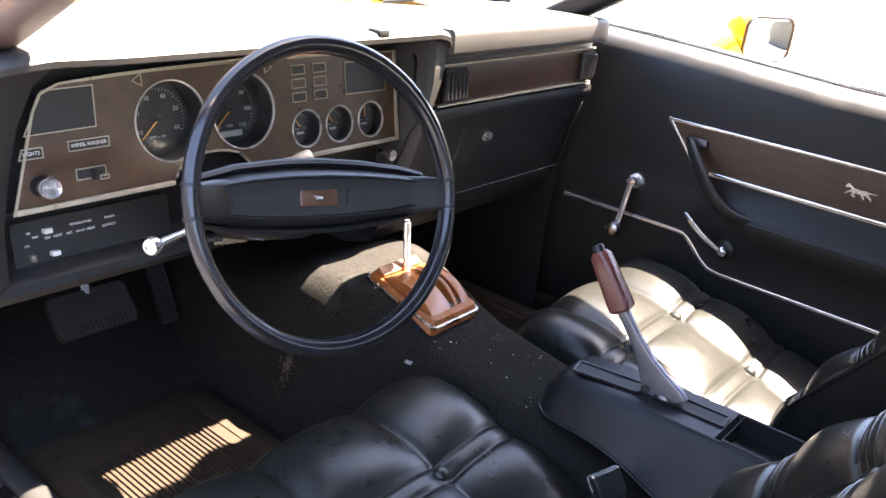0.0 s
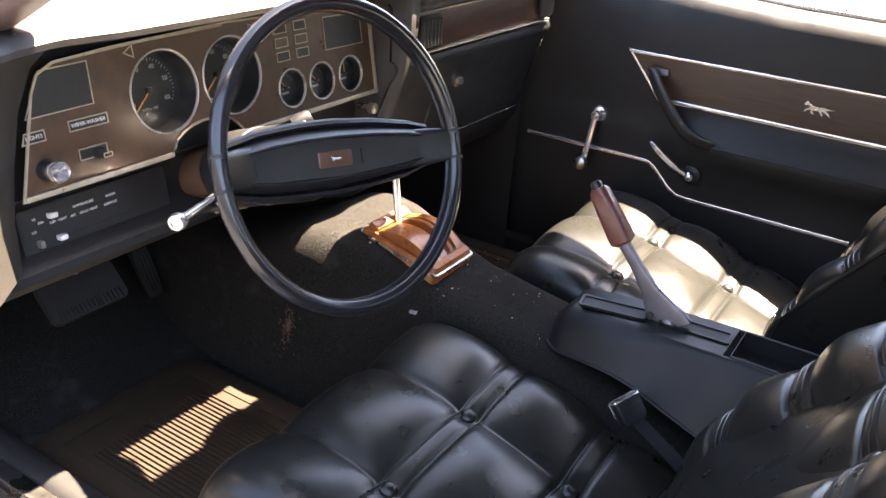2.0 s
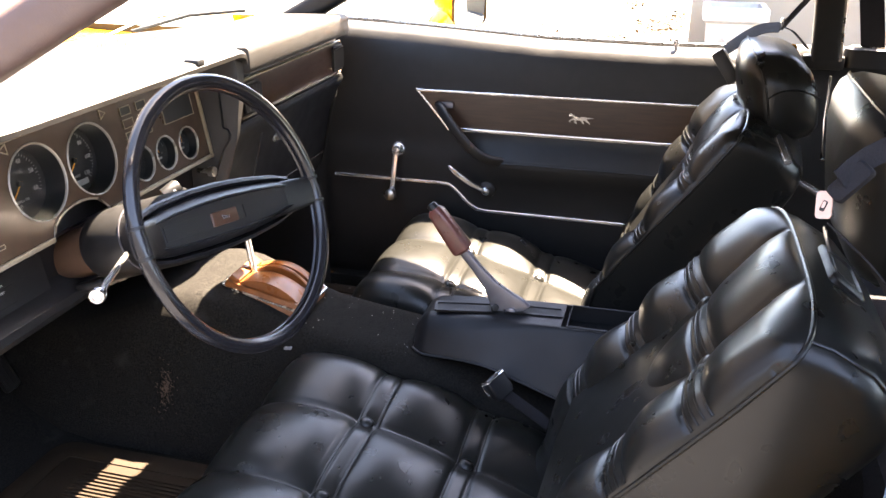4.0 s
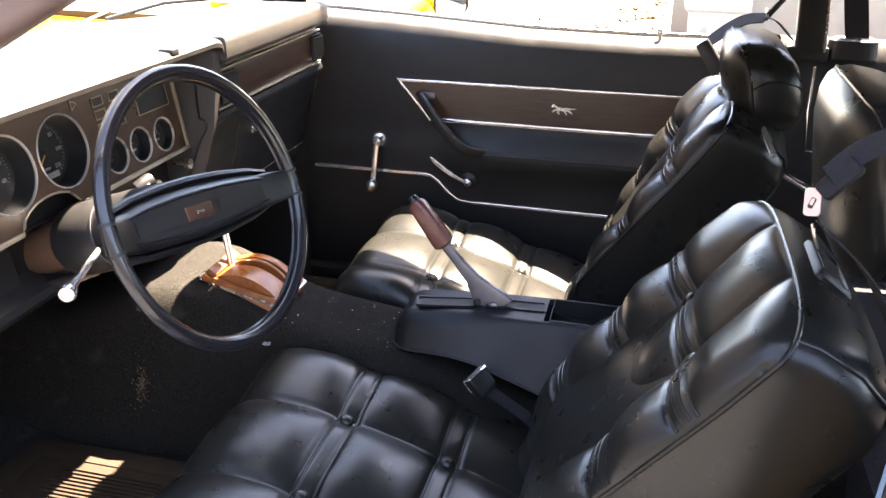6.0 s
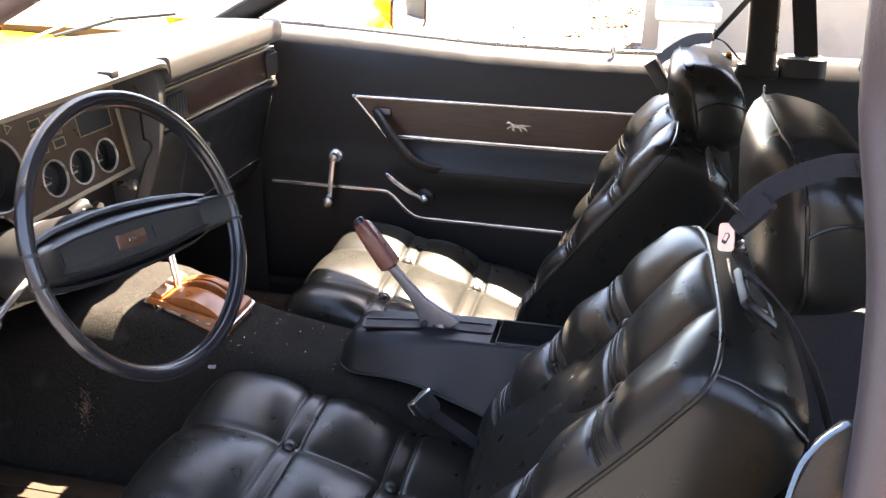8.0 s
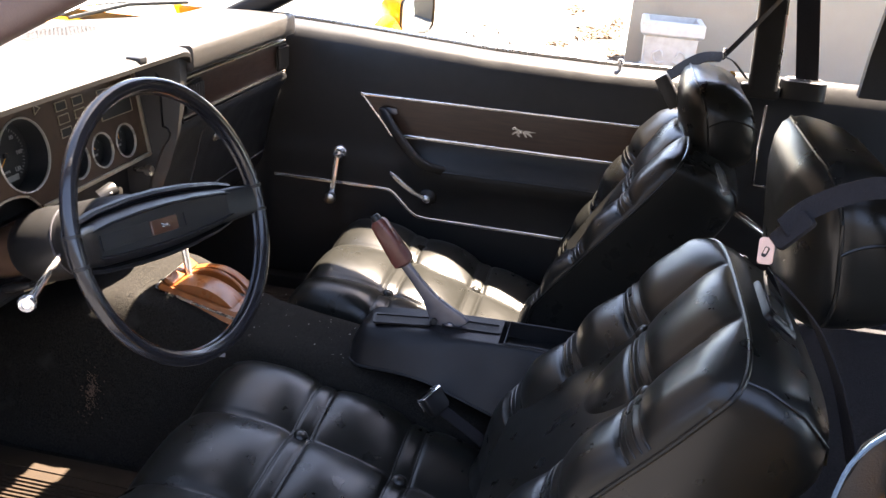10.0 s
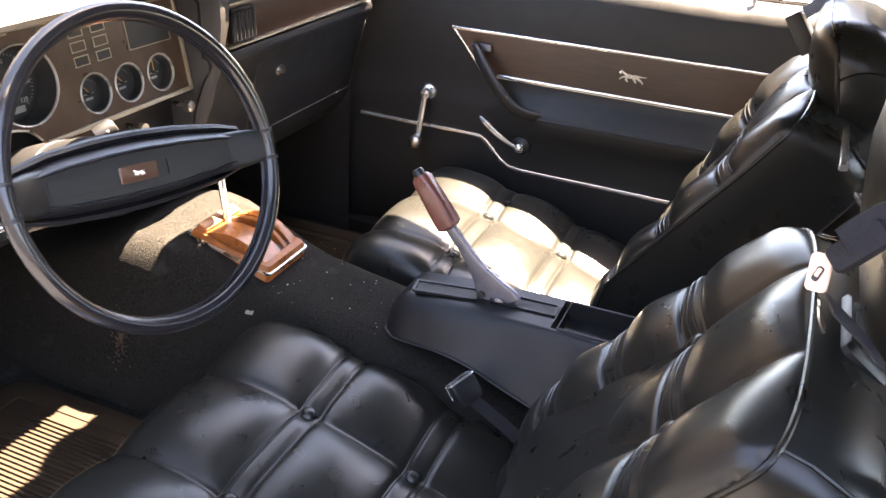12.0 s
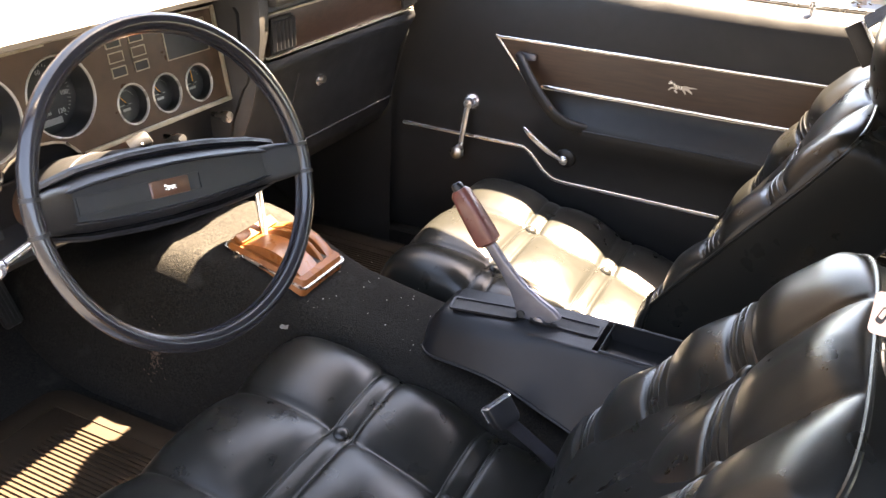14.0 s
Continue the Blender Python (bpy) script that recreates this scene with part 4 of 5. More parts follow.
def con_rows():
    """Cross-sections from nose to tail: y, top, near edge, far edge, near foot, foot height, far foot, bevel of the near shoulder, depth of the tray."""
    rows = []
    for y, zt, xl, xr, bl, zb, br, bev, dip in (
            (-0.150, 0.556, -0.034, 0.030, -0.050, 0.530, 0.046, 0.006, 0), (-0.154, 0.574, -0.040, 0.036, -0.058, 0.532, 0.050, 0.010, 0),
            (-0.166, 0.592, -0.046, 0.040, -0.064, 0.534, 0.055, 0.018, 0), (-0.180, 0.600, -0.050, 0.042, -0.068, 0.535, 0.058, 0.022, 0),
            (-0.25, 0.6045, -0.056, 0.046, -0.077, 0.540, 0.064, 0.022, 0), (-0.30, 0.605, -0.052, 0.049, -0.083, 0.535, 0.070, 0.014, 0),
            (-0.345, 0.606, -0.048, 0.051, -0.088, 0.522, 0.075, 0.007, 0), (-0.402, 0.606, -0.045, 0.053, -0.093, 0.505, 0.080, 0.004, 0),
            (-0.412, 0.606, -0.045, 0.053, -0.094, 0.502, 0.080, 0.004, 0.026), (-0.50, 0.606, -0.046, 0.054, -0.102, 0.472, 0.085, 0.004, 0.028),
            (-0.545, 0.606, -0.046, 0.054, -0.110, 0.43, 0.085, 0.004, 0.028), (-0.552, 0.606, -0.046, 0.054, -0.110, 0.43, 0.085, 0.004, 0), (-0.62, 0.606, -0.046, 0.054, -0.112, 0.42, 0.085, 0.004, 0)):
        pts = [(bl, zb), (xl - 0.006, zt - bev - 0.012), (xl, zt - bev), (xl + bev * 0.55, zt - bev * 0.22), (xl + bev, zt), (xl + 0.026, zt), (xl + 0.029, zt - dip), (xr - 0.011, zt - dip), (xr - 0.008, zt), (xr - 0.004, zt), (xr, zt - 0.004), (xr + 0.005, zt - 0.022), (br, zb)]
        if bev < 0.01:
            pts[5], pts[6] = (xl + 0.008, zt), (xl + 0.011, zt - dip)
        rows.append([Vector((x - 0.04, y + 0.35, z - 0.42)) for x, z in pts])
    return rows


part("shell", rings(con_rows()), CONSOLE_PLASTIC, con, "satin black moulded shell", bevel=0, auto=35)
for x, y, ln, turn in ((-0.012, -0.232, 0.098, 11), (0.006, -0.350, 0.100, 3)):
    SL = pose(x - 0.04, y + 0.35, 0.1856, 0, 0, turn)
    part("slot_frame", frame_ring(rrect(0.034, ln, 0.004), 0.004, 0.0035, SL), CONSOLE_PLASTIC, con)
    part("lever_slot", prism(rrect(0.026, ln - 0.008, 0.003), 0.0012, SL), SHEET_BLACK, con)
part("tray_rim", tube([(x - 0.04, y + 0.35, 0.1865) for x, y in ((-0.036, -0.412), (-0.037, -0.545), (0.045, -0.545), (0.044, -0.412))], 0.0022, 6, closed=True), CONSOLE_PLASTIC, con, "raised rim of the tray")
part("foot_edge", tube(curve([(-0.09, 0.199, 0.1185), (-0.106, 0.184, 0.119), (-0.110, 0.165, 0.118), (-0.1175, 0.10, 0.1205), (-0.1235, 0.05, 0.1155), (-0.129, 0.005, 0.1025), (-0.1345, -0.06, 0.082), (-0.143, -0.15, 0.052)], 6), 0.0022, 6), CONSOLE_PLASTIC, con, "rolled lower edge of the shell")
hb = thing("handbrake", (0.0, -0.308, 0.589), "handbrake lever with brown grip and bare metal shaft", "handbrake")
g0, g1, g2 = Vector((0, 0.132, 0.188)), Vector((0, 0.081, 0.118)), Vector((0, 0.0, 0.022))
HBQ = (g0 - g1).to_track_quat("Z", "Y").to_matrix().to_4x4()
L = (g0 - g1).length
part("grip", rings([[Matrix.Translation(g1) @ HBQ @ Vector((x, y, z)) for x, y in rrect(0.030 * f, 0.034 * f, 0.009)] for f, z in ((0.72, -0.002), (0.98, 0.002), (1.0, 0.012), (0.92, L * 0.6), (0.84, L - 0.006), (0.62, L))]), GRIP_WOOD, hb, "brown ribbed grip")
part("release_button", lathe([(0, L - 0.001), (0.0085, L - 0.001), (0.0085, L + 0.007), (0.006, L + 0.010), (0, L + 0.010)], 16, m=Matrix.Translation(g1) @ HBQ), PLASTIC, hb, "black release button")
shaft = []
for t, w, d in ((0.0, 0.012, 0.017), (0.30, 0.011, 0.018), (0.6, 0.011, 0.026), (0.85, 0.011, 0.046), (1.0, 0.012, 0.062), (1.12, 0.012, 0.066)):
    p = g1.lerp(g2, t)
    shaft.append([p + Vector((x, 0, 0)) + HBQ.to_3x3() @ Vector((0, y, 0)) for x, y in rrect(w, d, 0.004)])
part("shaft", rings(shaft), STEEL, hb, "bare grey metal shaft")
part("pivot_bolt", lathe([(0, 0), (0.009, 0), (0.009, 0.004), (0.005, 0.006), (0, 0.006)], 16, m=pose(-0.006, -0.006, 0.016, 0, -90)), STEEL, hb)
part("pivot_bolt", lathe([(0, 0), (0.006, 0), (0.006, 0.003), (0, 0.004)], 16, m=pose(-0.006, 0.022, 0.022, 0, -90)), SHEET_BLACK, hb)

# ---- seats ----
def pad_mesh(w_of, top_of, y0, y1, zb, grooves, straps, bulge=0.014, n=4.5, nx=120, ny=150, round_front=0.03, round_back=0.03, shift=0.0, flat=0.004):
    """A stuffed seat pad: long seams at `grooves`, sewn cross bands at `straps`, cells stuffed between them."""
    us = [math.sin(math.pi / 2 * t) * 0.55 + t * 0.45 for t in np.linspace(-1, 1, nx)]
    vs = np.linspace(0, 1, ny)

    def f(u, v):
        y = y0 + (y1 - y0) * v
        edge = min((y - min(y0, y1)) / round_back if round_back else 1, (max(y0, y1) - y) / round_front if round_front else 1)
        edge = max(0.0, min(1.0, edge))
        e = math.sqrt(max(0.0, 1 - (1 - edge) ** 2))
        w = w_of(y) * (0.90 + 0.10 * e)
        x = u * w + shift
        h = (top_of(y, x) - zb) * (0.35 + 0.65 * e)
        side = (1 - abs(u) ** (2 * n)) ** (1 / n) if abs(u) < 1 else 0.0
        z = zb + h * side
        k = min(1.0, side * 1.3) * e
        band = min(abs(y - s) for s in straps)
        gl = min(abs(x - g) for g in grooves)
        cell_x = 1 - math.exp(-(gl / 0.034) ** 1.25)
        cell_y = 1 - math.exp(-((max(0.0, band - 0.013)) / 0.030) ** 1.2)
        seam = math.exp(-(gl / 0.0045) ** 2) if band > 0.015 else 0.0
        d = bulge * cell_x * cell_y + flat * cell_x - 0.003 * seam
        d -= 0.004 * math.exp(-((band - 0.0145) / 0.003) ** 2)
        for g in grooves:
            for s in straps:
                rr = math.hypot(x - g, (y - s) * 0.9)
                d -= 0.007 * math.exp(-(rr / 0.020) ** 2)
        d += noise.noise(Vector((x * 7, y * 7, 3))) * 0.0008
        return Vector((x, y, z + d * k))

    return grid_mesh(f, us, list(vs)), f


def surface_tube(f, uv, r, k=7):
    return tube([f(u, v) for u, v in uv], r, k)


CUSH_T = smooth_rows((-0.50, -0.42, -0.297, -0.14, -0.03, 0.03, 0.085), (0.405, 0.425, 0.470, 0.517, 0.531, 0.518, 0.475))
BACK_T = smooth_rows((-0.05, 0.08, 0.215, 0.323, 0.425, 0.50, 0.58), (0.040, 0.044, 0.044, 0.044, 0.044, 0.042, 0.030))


def bucket_seat(name, cx, label, lift=0.0, half=0.262, shift=0.0, lean=36.5, foot=(-0.362, 0.440), sag=0.0, twist=0.0):
    s = thing(name, (cx, 0, 0.0), label, "car seat", "front bucket seats")
    grooves, straps = (-0.090, 0.090), (-0.14, -0.297)
    top = lambda y, x: lerp(y, *CUSH_T) + lift + 0.006 * math.exp(-((abs(x) - 0.2) / 0.05) ** 2)
    bm, f = pad_mesh(lambda y: half - 0.03 * max(0.0, (y - 0.0) / 0.085) ** 2 - 0.02 * max(0, (-0.3 - y) / 0.2), top, -0.50, 0.085, 0.33 + lift, grooves, straps, round_front=0.07, shift=shift)
    cushion = part("cushion", bm, VINYL, s, "glossy black tufted vinyl cushion", auto=70)
    vy = lambda y: (y + 0.50) / 0.585
    ux = lambda x: (x - shift) / half
    for st in straps:
        for o in (-0.0145, 0.0145):
            part("piping", surface_tube(f, [(u, vy(st + o)) for u in np.linspace(-0.97, 0.97, 60)], 0.0019), VINYL, cushion)
        for g in grooves:
            q = f(ux(g) * 1.0, vy(st))
            part("button", lathe([(0, -0.004), (0.0105, -0.003), (0.0115, 0.001), (0.009, 0.0045), (0.004, 0.006), (0, 0.0062)], 18, m=Matrix.Translation((g, st, q.z + 0.003)) @ pose(0, 0, 0, 17)), VINYL, cushion, "covered button")
    # base under the cushion, with piping
    rim = [(x + shift, y) for x, y in rrect(2 * half - 0.012, 0.555, 0.07, 6)]
    part("cushion_base", rings([[Vector((x * k, y * k - 0.208, z + lift)) for x, y in rim] for k, z in ((0.97, 0.26), (1.0, 0.30), (1.005, 0.36), (0.985, 0.385))]), VINYL, s, "black vinyl skirt of the cushion")
    part("skirt_piping", tube([(x * 1.008, y * 1.008 - 0.208, 0.372 + lift) for x, y in rim], 0.0035, 7, closed=True), VINYL, s)
    for x in (-0.19, 0.19):
        part("seat_rail", box(0.03, 0.46, 0.07, (x, -0.22, 0.245)), STEEL, s, bevel=0.004)
    # back: its own frame, reclined
    sl, cl = math.sin(radians(lean)), math.cos(radians(lean))
    BQ = Matrix(((1, 0, 0, 0), (0, -sl, cl, foot[0]), (0, cl, sl, foot[1]), (0, 0, 0, 1)))
    bst = (0.18, 0.30, 0.42)
    bgr = (-0.078, 0.078)
    S0, TOP = 0.505, 0.562

    def w_of(y):
        w = lerp(y, (-0.05, 0.15, 0.33, 0.45, TOP), (0.196, 0.206, 0.215, 0.211, 0.205))
        return w * max(0.0, 1 - ((y - S0) / (TOP - S0)) ** 3.5) ** (1 / 3.5) if y > S0 else w

    def y_top(x):
        return S0 + (TOP - S0) * max(0.0, 1 - (abs(x) / 0.206) ** 3.5) ** (1 / 3.5)

    def rim_h(y):
        return lerp(y, (-0.05, 0.2, 0.345, 0.45, 0.56), (0.024, 0.019, 0.012, 0.004, 0.0))

    vs = list(np.linspace(-0.05, S0, 130)) + [S0 + (TOP - S0) * math.sin(t) for t in np.linspace(0.03, math.pi / 2 - 0.02, 30)]
    us = [math.sin(math.pi / 2 * t) * 0.5 + t * 0.5 for t in np.linspace(-1, 1, 130)]

    def tuck(y):
        """Below the lowest sewn band the padding turns in under itself."""
        return lerp(y, (-0.05, 0.06, 0.13, 0.160), (-0.085, -0.055, -0.016, 0.0))

    def give(v):
        """Turns the outer side of the back away low down."""
        return Vector((v[0], v[1], v[2] - twist * (v[0] + 0.2) * max(0.0, min(1.0, 1 - v[1] / 0.47))))

    def fb(u, y):
        """The front of the backrest: two stuffed outer columns and a middle one, tied down at the buttons, inside a piped rim."""
        w = w_of(y)
        x = u * w
        d = min((1 - abs(u)) * w, y_top(x) - y)
        q = math.sqrt(max(0.0, 1 - (1 - min(max(d, 0.0) / 0.042, 1.0)) ** 2))
        floor = -0.026 + 0.085 * min(y, 0.46)
        gl = min(abs(x - g) for g in bgr)
        band = min(abs(y - b) for b in bst)
        crest = lerp(y, (0.0, 0.18, 0.35, 0.47, 0.56), (0.050, 0.046, 0.044, 0.036, 0.022)) if abs(x) > 0.078 else floor + 0.015
        # Outer bolster lowered in shape so that no sunlit strip shows on it.
        if x > 0.078:
            crest -= sag * lerp(y, (0.0, 0.22, 0.42), (1.0, 0.9, 0.0))
        lane = 1 - math.exp(-(gl / 0.034) ** 1.4)
        cell = 1 - math.exp(-((max(0.0, band - 0.012)) / 0.026) ** 1.3)
        h = floor + (crest - floor) * lane * (0.70 + 0.30 * cell)
        h -= 0.0035 * math.exp(-(gl / 0.0045) ** 2) * (band > 0.014) + 0.0035 * math.exp(-((band - 0.0140) / 0.0026) ** 2)
        for g in bgr:
            for b in bst:
                h -= 0.006 * math.exp(-(math.hypot(x - g, y - b) / 0.018) ** 2)
        h += noise.noise(Vector((x * 9 + cx * 5, y * 9, 3))) * 0.0010
        r = rim_h(y)
        return give((x, y, r + (h - r) * q + tuck(y)))

    bm = grid_mesh(fb, us, vs)
    bmesh.ops.transform(bm, matrix=BQ, verts=bm.verts)
    back = part("backrest", bm, VINYL, s, "glossy black tufted vinyl backrest", auto=70)
    for st in bst:
        for o in (-0.0135, -0.0045, 0.0045, 0.0135):
            part("piping", tube([BQ @ fb(u, st + o) for u in np.linspace(-0.985, 0.985, 70)], 0.0022 if abs(o) > 0.01 else 0.0013, 7), VINYL, back)
        for g in bgr:
            q = fb(g / w_of(st), st)
            part("button", lathe([(0, -0.004), (0.0105, -0.003), (0.0115, 0.001), (0.009, 0.0045), (0.004, 0.006), (0, 0.0062)], 18, m=BQ @ Matrix.Translation((g, st, q.z + 0.003))), VINYL, back, "covered button")
    edge = [(w_of(y), y) for y in list(np.linspace(-0.05, S0, 24)) + [S0 + (TOP - S0) * math.sin(t) for t in np.linspace(0.1, math.pi / 2 - 0.03, 16)]]
    edge = edge + [(-x, y) for x, y in edge[::-1]]
    rows = []
    for z, k, dy in ((-0.135, 0.86, -0.034), (-0.127, 0.93, -0.014), (-0.108, 0.975, 0.004), (-0.065, 0.998, 0.013), (-0.02, 1.004, 0.008), (0.0, 1.0, 0.0)):
        rows.append([BQ @ give((x * k, y + dy * max(0.0, min(1.0, (y - 0.42) / 0.10)), z if z < 0 else rim_h(y) + tuck(y))) for x, y in edge])
    part("back_shell", rings(rows), VINYL, s, "plain black vinyl seatback shell", auto=60)
    part("edge_piping", tube([BQ @ give((x * 1.006, y + 0.001, rim_h(y) + tuck(y) + 0.001)) for x, y in edge], 0.0029, 8), VINYL, s)
    for sx in (-1, 1):
        part("seam", tube([BQ @ Vector((sx * 0.188 * k, 0.5445 + dy, z)) for z, k, dy in ((0.0, 1.0, 0.0), (-0.02, 1.006, 0.008), (-0.065, 1.0, 0.0135), (-0.108, 0.978, 0.005), (-0.125, 0.94, -0.011))], 0.0020, 6), VINYL, s)
    # guide plate of the headrest in the top
    GM = BQ @ Matrix.Translation((0, 0.573, -0.046)) @ pose(0, 0, 0, -90)
    gd = part("headrest_guide", rings([[GM @ Vector((x, y, z)) for x, y in rrect(0.100 * k, 0.046 * k, 0.008)] for k, z in ((1.0, -0.004), (1.0, 0.003), (0.9, 0.006), (0.78, 0.006), (0.74, 0.003), (0.6, 0.003), (0.56, 0.005), (0.4, 0.005))]), PLASTIC, s, "stepped black headrest guide plate")
    return s, BQ


def headrest(name, m, label, foot, tall=1.0):
    """A soft headrest: a broad front panel with a welt round it, the body rounded away behind, an end panel sewn into each side."""
    h = thing(name, m, label, "headrest", "headrests")
    w, d = 0.290, 0.180 * tall

    def section(y, k, kz, dz):
        out = []
        for x, z in rrect(w * k, d * kz, min(0.062, d * kz * 0.42), 6):
            n = noise.noise(Vector((x * 14, y * 18, z * 14 + tall))) * 0.003
            out.append(Vector((x, y * 0.86 - 0.020 * (x / 0.15) ** 2, z + dz + n + 0.007 * (1 - (x / 0.15) ** 2) * (z > 0))))
        return out

    rows = [section(*r) for r in ((0.064, 0.30, 0.22, 0.0), (0.062, 0.62, 0.55, 0.0), (0.056, 0.84, 0.82, 0.0), (0.047, 0.955, 0.955, 0.0), (0.038, 1.0, 1.0, 0.0), (0.020, 1.012, 1.015, 0.0), (-0.005, 1.0, 0.99, -0.002), (-0.030, 0.975, 0.93, -0.005), (-0.050, 0.93, 0.82, -0.010), (-0.063, 0.85, 0.66, -0.014), (-0.070, 0.68, 0.42, -0.016), (-0.072, 0.30, 0.16, -0.016))]
    cushion = part("headrest_cushion", rings(rows), VINYL, h, "black vinyl headrest cushion", auto=80)
    part("welt", tube([p * 1.004 for p in section(0.036, 1.0, 1.0, 0.0)], 0.0021, 6, closed=True), VINYL, cushion)
    for sx in (-1, 1):
        arc = [Vector((sx * (w / 2 * lerp(y, (-0.063, -0.03, 0.0, 0.036), (0.86, 0.975, 1.004, 1.004)) + 0.0008), y * 0.86 - 0.019, tall * (0.024 - 0.020 * ((y - 0.0) / 0.05) ** 2))) for y in np.linspace(-0.060, 0.036, 14)]
        part("end_seam", tube(arc, 0.0017, 6), VINYL, cushion)
    part("post", sweep([(0, 0.0, -d / 2 + 0.02), m.inverted() @ foot], rrect(0.011, 0.007, 0.003)), CHROME, h, "flat chrome post")
    return h


seat_l, BQL = bucket_seat("driver_seat", -0.345, "glossy black tufted vinyl driver seat with raised headrest", 0.0, 0.258, 0.012)
seat_r, BQR = bucket_seat("passenger_seat", 0.345, "black tufted vinyl passenger seat lying in a patch of sun", 0.008, 0.235, 0.034, 32.7, (-0.3675, 0.4454), 0.018, 0.13)
headrest("headrest", pose(-0.348, -0.764, 0.992, -8, 0, 0), "black vinyl headrest raised on a chrome post, draped with a belt", BQL @ Vector((0, 0.570, -0.046)), 0.95)
headrest("headrest", pose(0.350, -0.708, 0.940, -12, 0, 0), "black vinyl headrest pushed down onto the seatback", BQR @ Vector((0, 0.570, -0.046)), 0.88)

# ---- passenger door ----
door = thing("passenger_door", (0.645, -0.25, 0.5), "black vinyl passenger door panel with wood-grain insert and chrome trim", "car door")
DI = Matrix.Translation((-0.645, 0.25, -0.5))


def dpart(name, bm, material, label="", parent=None, **kw):
    bmesh.ops.transform(bm, matrix=DI, verts=bm.verts)
    return part(name, bm, material, parent or door, label, **kw)


def belt(y):
    return lerp(y, (-0.82, -0.5, -0.25, 0.05, 0.3), (0.950, 0.946, 0.950, 0.968, 0.979))


rows = []
for y in np.linspace(0.30, -0.80, 60):
    b = belt(y)
    arm = lerp(y, (-0.80, -0.70, -0.20, -0.12, -0.06), (0.0, 1.0, 1.0, 0.5, 0.0))
    pr = [(0.760, b - 0.002), (0.700, b + 0.001), (0.680, b - 0.002), (0.664, b - 0.012), (0.655, b - 0.035), (0.650, b - 0.07), (0.647, 0.845), (0.6465, 0.83), (0.6465, 0.745), (0.647, 0.735), (0.648 - 0.010 * arm, 0.715), (0.645 - 0.030 * arm, 0.690), (0.643 - 0.036 * arm, 0.678), (0.642 - 0.034 * arm, 0.664), (0.642 - 0.018 * arm, 0.635), (0.643 - 0.006 * arm, 0.610), (0.643, 0.57), (0.643, 0.545), (0.646, 0.50), (0.65, 0.36), (0.66, 0.34)]
    rows.append([Vector((x, y, z)) for x, z in pr])
dpart("inner_panel", rings(rows, closed=False), DOOR_VINYL, "black grained vinyl panel with moulded armrest", auto=60)
dpart("outer_skin", rings([[Vector((x, y, z)) for x, z in ((0.765, belt(y) - 0.004), (0.84, belt(y) - 0.02), (0.885, 0.90), (0.905, 0.78), (0.90, 0.55), (0.87, 0.34))] for y in np.linspace(0.62, -0.79, 16)], closed=False), YELLOW, "yellow painted outer skin")
dpart("window_seal", sweep([(0.758, y, belt(y) + 0.002) for y in np.linspace(0.36, -0.80, 30)], rrect(0.014, 0.010, 0.004, 2)), DULL_CHROME, "bright window seal strip")
# wood insert
wo = [(0.041, 0.833), (-0.80, 0.834), (-0.80, 0.743), (-0.030, 0.746)]
SM = Matrix(((0, 0, -1, 0.6465), (1, 0, 0, 0), (0, 1, 0, 0), (0, 0, 0, 1)))
dpart("wood_insert", prism(wo, 0.003, SM), DARK_WOOD, "dark wood-grain insert", smooth=False)


def trim_strip(name, pts, w=0.007, parent=None):
    a = dpart(name, sweep(pts, rrect(0.005, w, 0.002, 2), (0, 0, 1)), CHROME, "bright chrome trim strip", parent)
    return a


trim_strip("trim_strip", [(0.642, 0.045, 0.834), (0.642, -0.30, 0.8345), (0.642, -0.80, 0.835)])
trim_strip("trim_strip", [(0.642, -0.062, 0.745), (0.642, -0.40, 0.744), (0.642, -0.80, 0.743)], 0.009)
dpart("trim_strip", sweep([(0.642, 0.046, 0.8375), (0.642, -0.008, 0.775), (0.642, -0.034, 0.742)], rrect(0.005, 0.006, 0.002, 2), (0, 0.4, 1)), CHROME)
trim_strip("trim_strip", [(0.641, 0.26, 0.6095), (0.641, 0.0, 0.609), (0.641, -0.035, 0.607), (0.641, -0.05, 0.597), (0.641, -0.085, 0.562), (0.641, -0.105, 0.549), (0.641, -0.13, 0.546), (0.641, -0.80, 0.540)], 0.009)
trim_strip("trim_groove", [(0.6395, 0.26, 0.6095), (0.6395, 0.0, 0.609), (0.6395, -0.035, 0.607)], 0.002)
dpart("emblem", emblem(Matrix(((0, 0, -1, 0.6435), (-1, 0, 0, -0.345), (0, 1, 0, 0.789), (0, 0, 0, 1))), 0.056), DULL_CHROME, "small bright running animal emblem", smooth=False)
# pull strap in front of the armrest
pull = curve([(0.640, -0.010, 0.800), (0.622, -0.020, 0.798), (0.610, -0.040, 0.775), (0.603, -0.075, 0.735), (0.603, -0.108, 0.703), (0.612, -0.142, 0.685), (0.626, -0.175, 0.678)], 6)
dpart("door_pull", sweep(pull, rrect(0.022, 0.016, 0.006), (1, 0, 0.2)), PLASTIC, "black curved pull handle")
dpart("pull_cap", prism(rrect(0.040, 0.014, 0.004), 0.006, Matrix(((0, 0, -1, 0.640), (-1, 0, 0, -0.026), (0, 1, 0, 0.803), (0, 0, 0, 1)))), STEEL, "grey cap of the pull handle", bevel=0.001)
dpart("worn_patch", prism(rrect(0.012, 0.010, 0.004), 0.002, Matrix.Translation((0.596, -0.10, 0.716)) @ pose(0, 0, 0, 0, -90)), COLUMN_TAN, "worn brown patch on the pull")
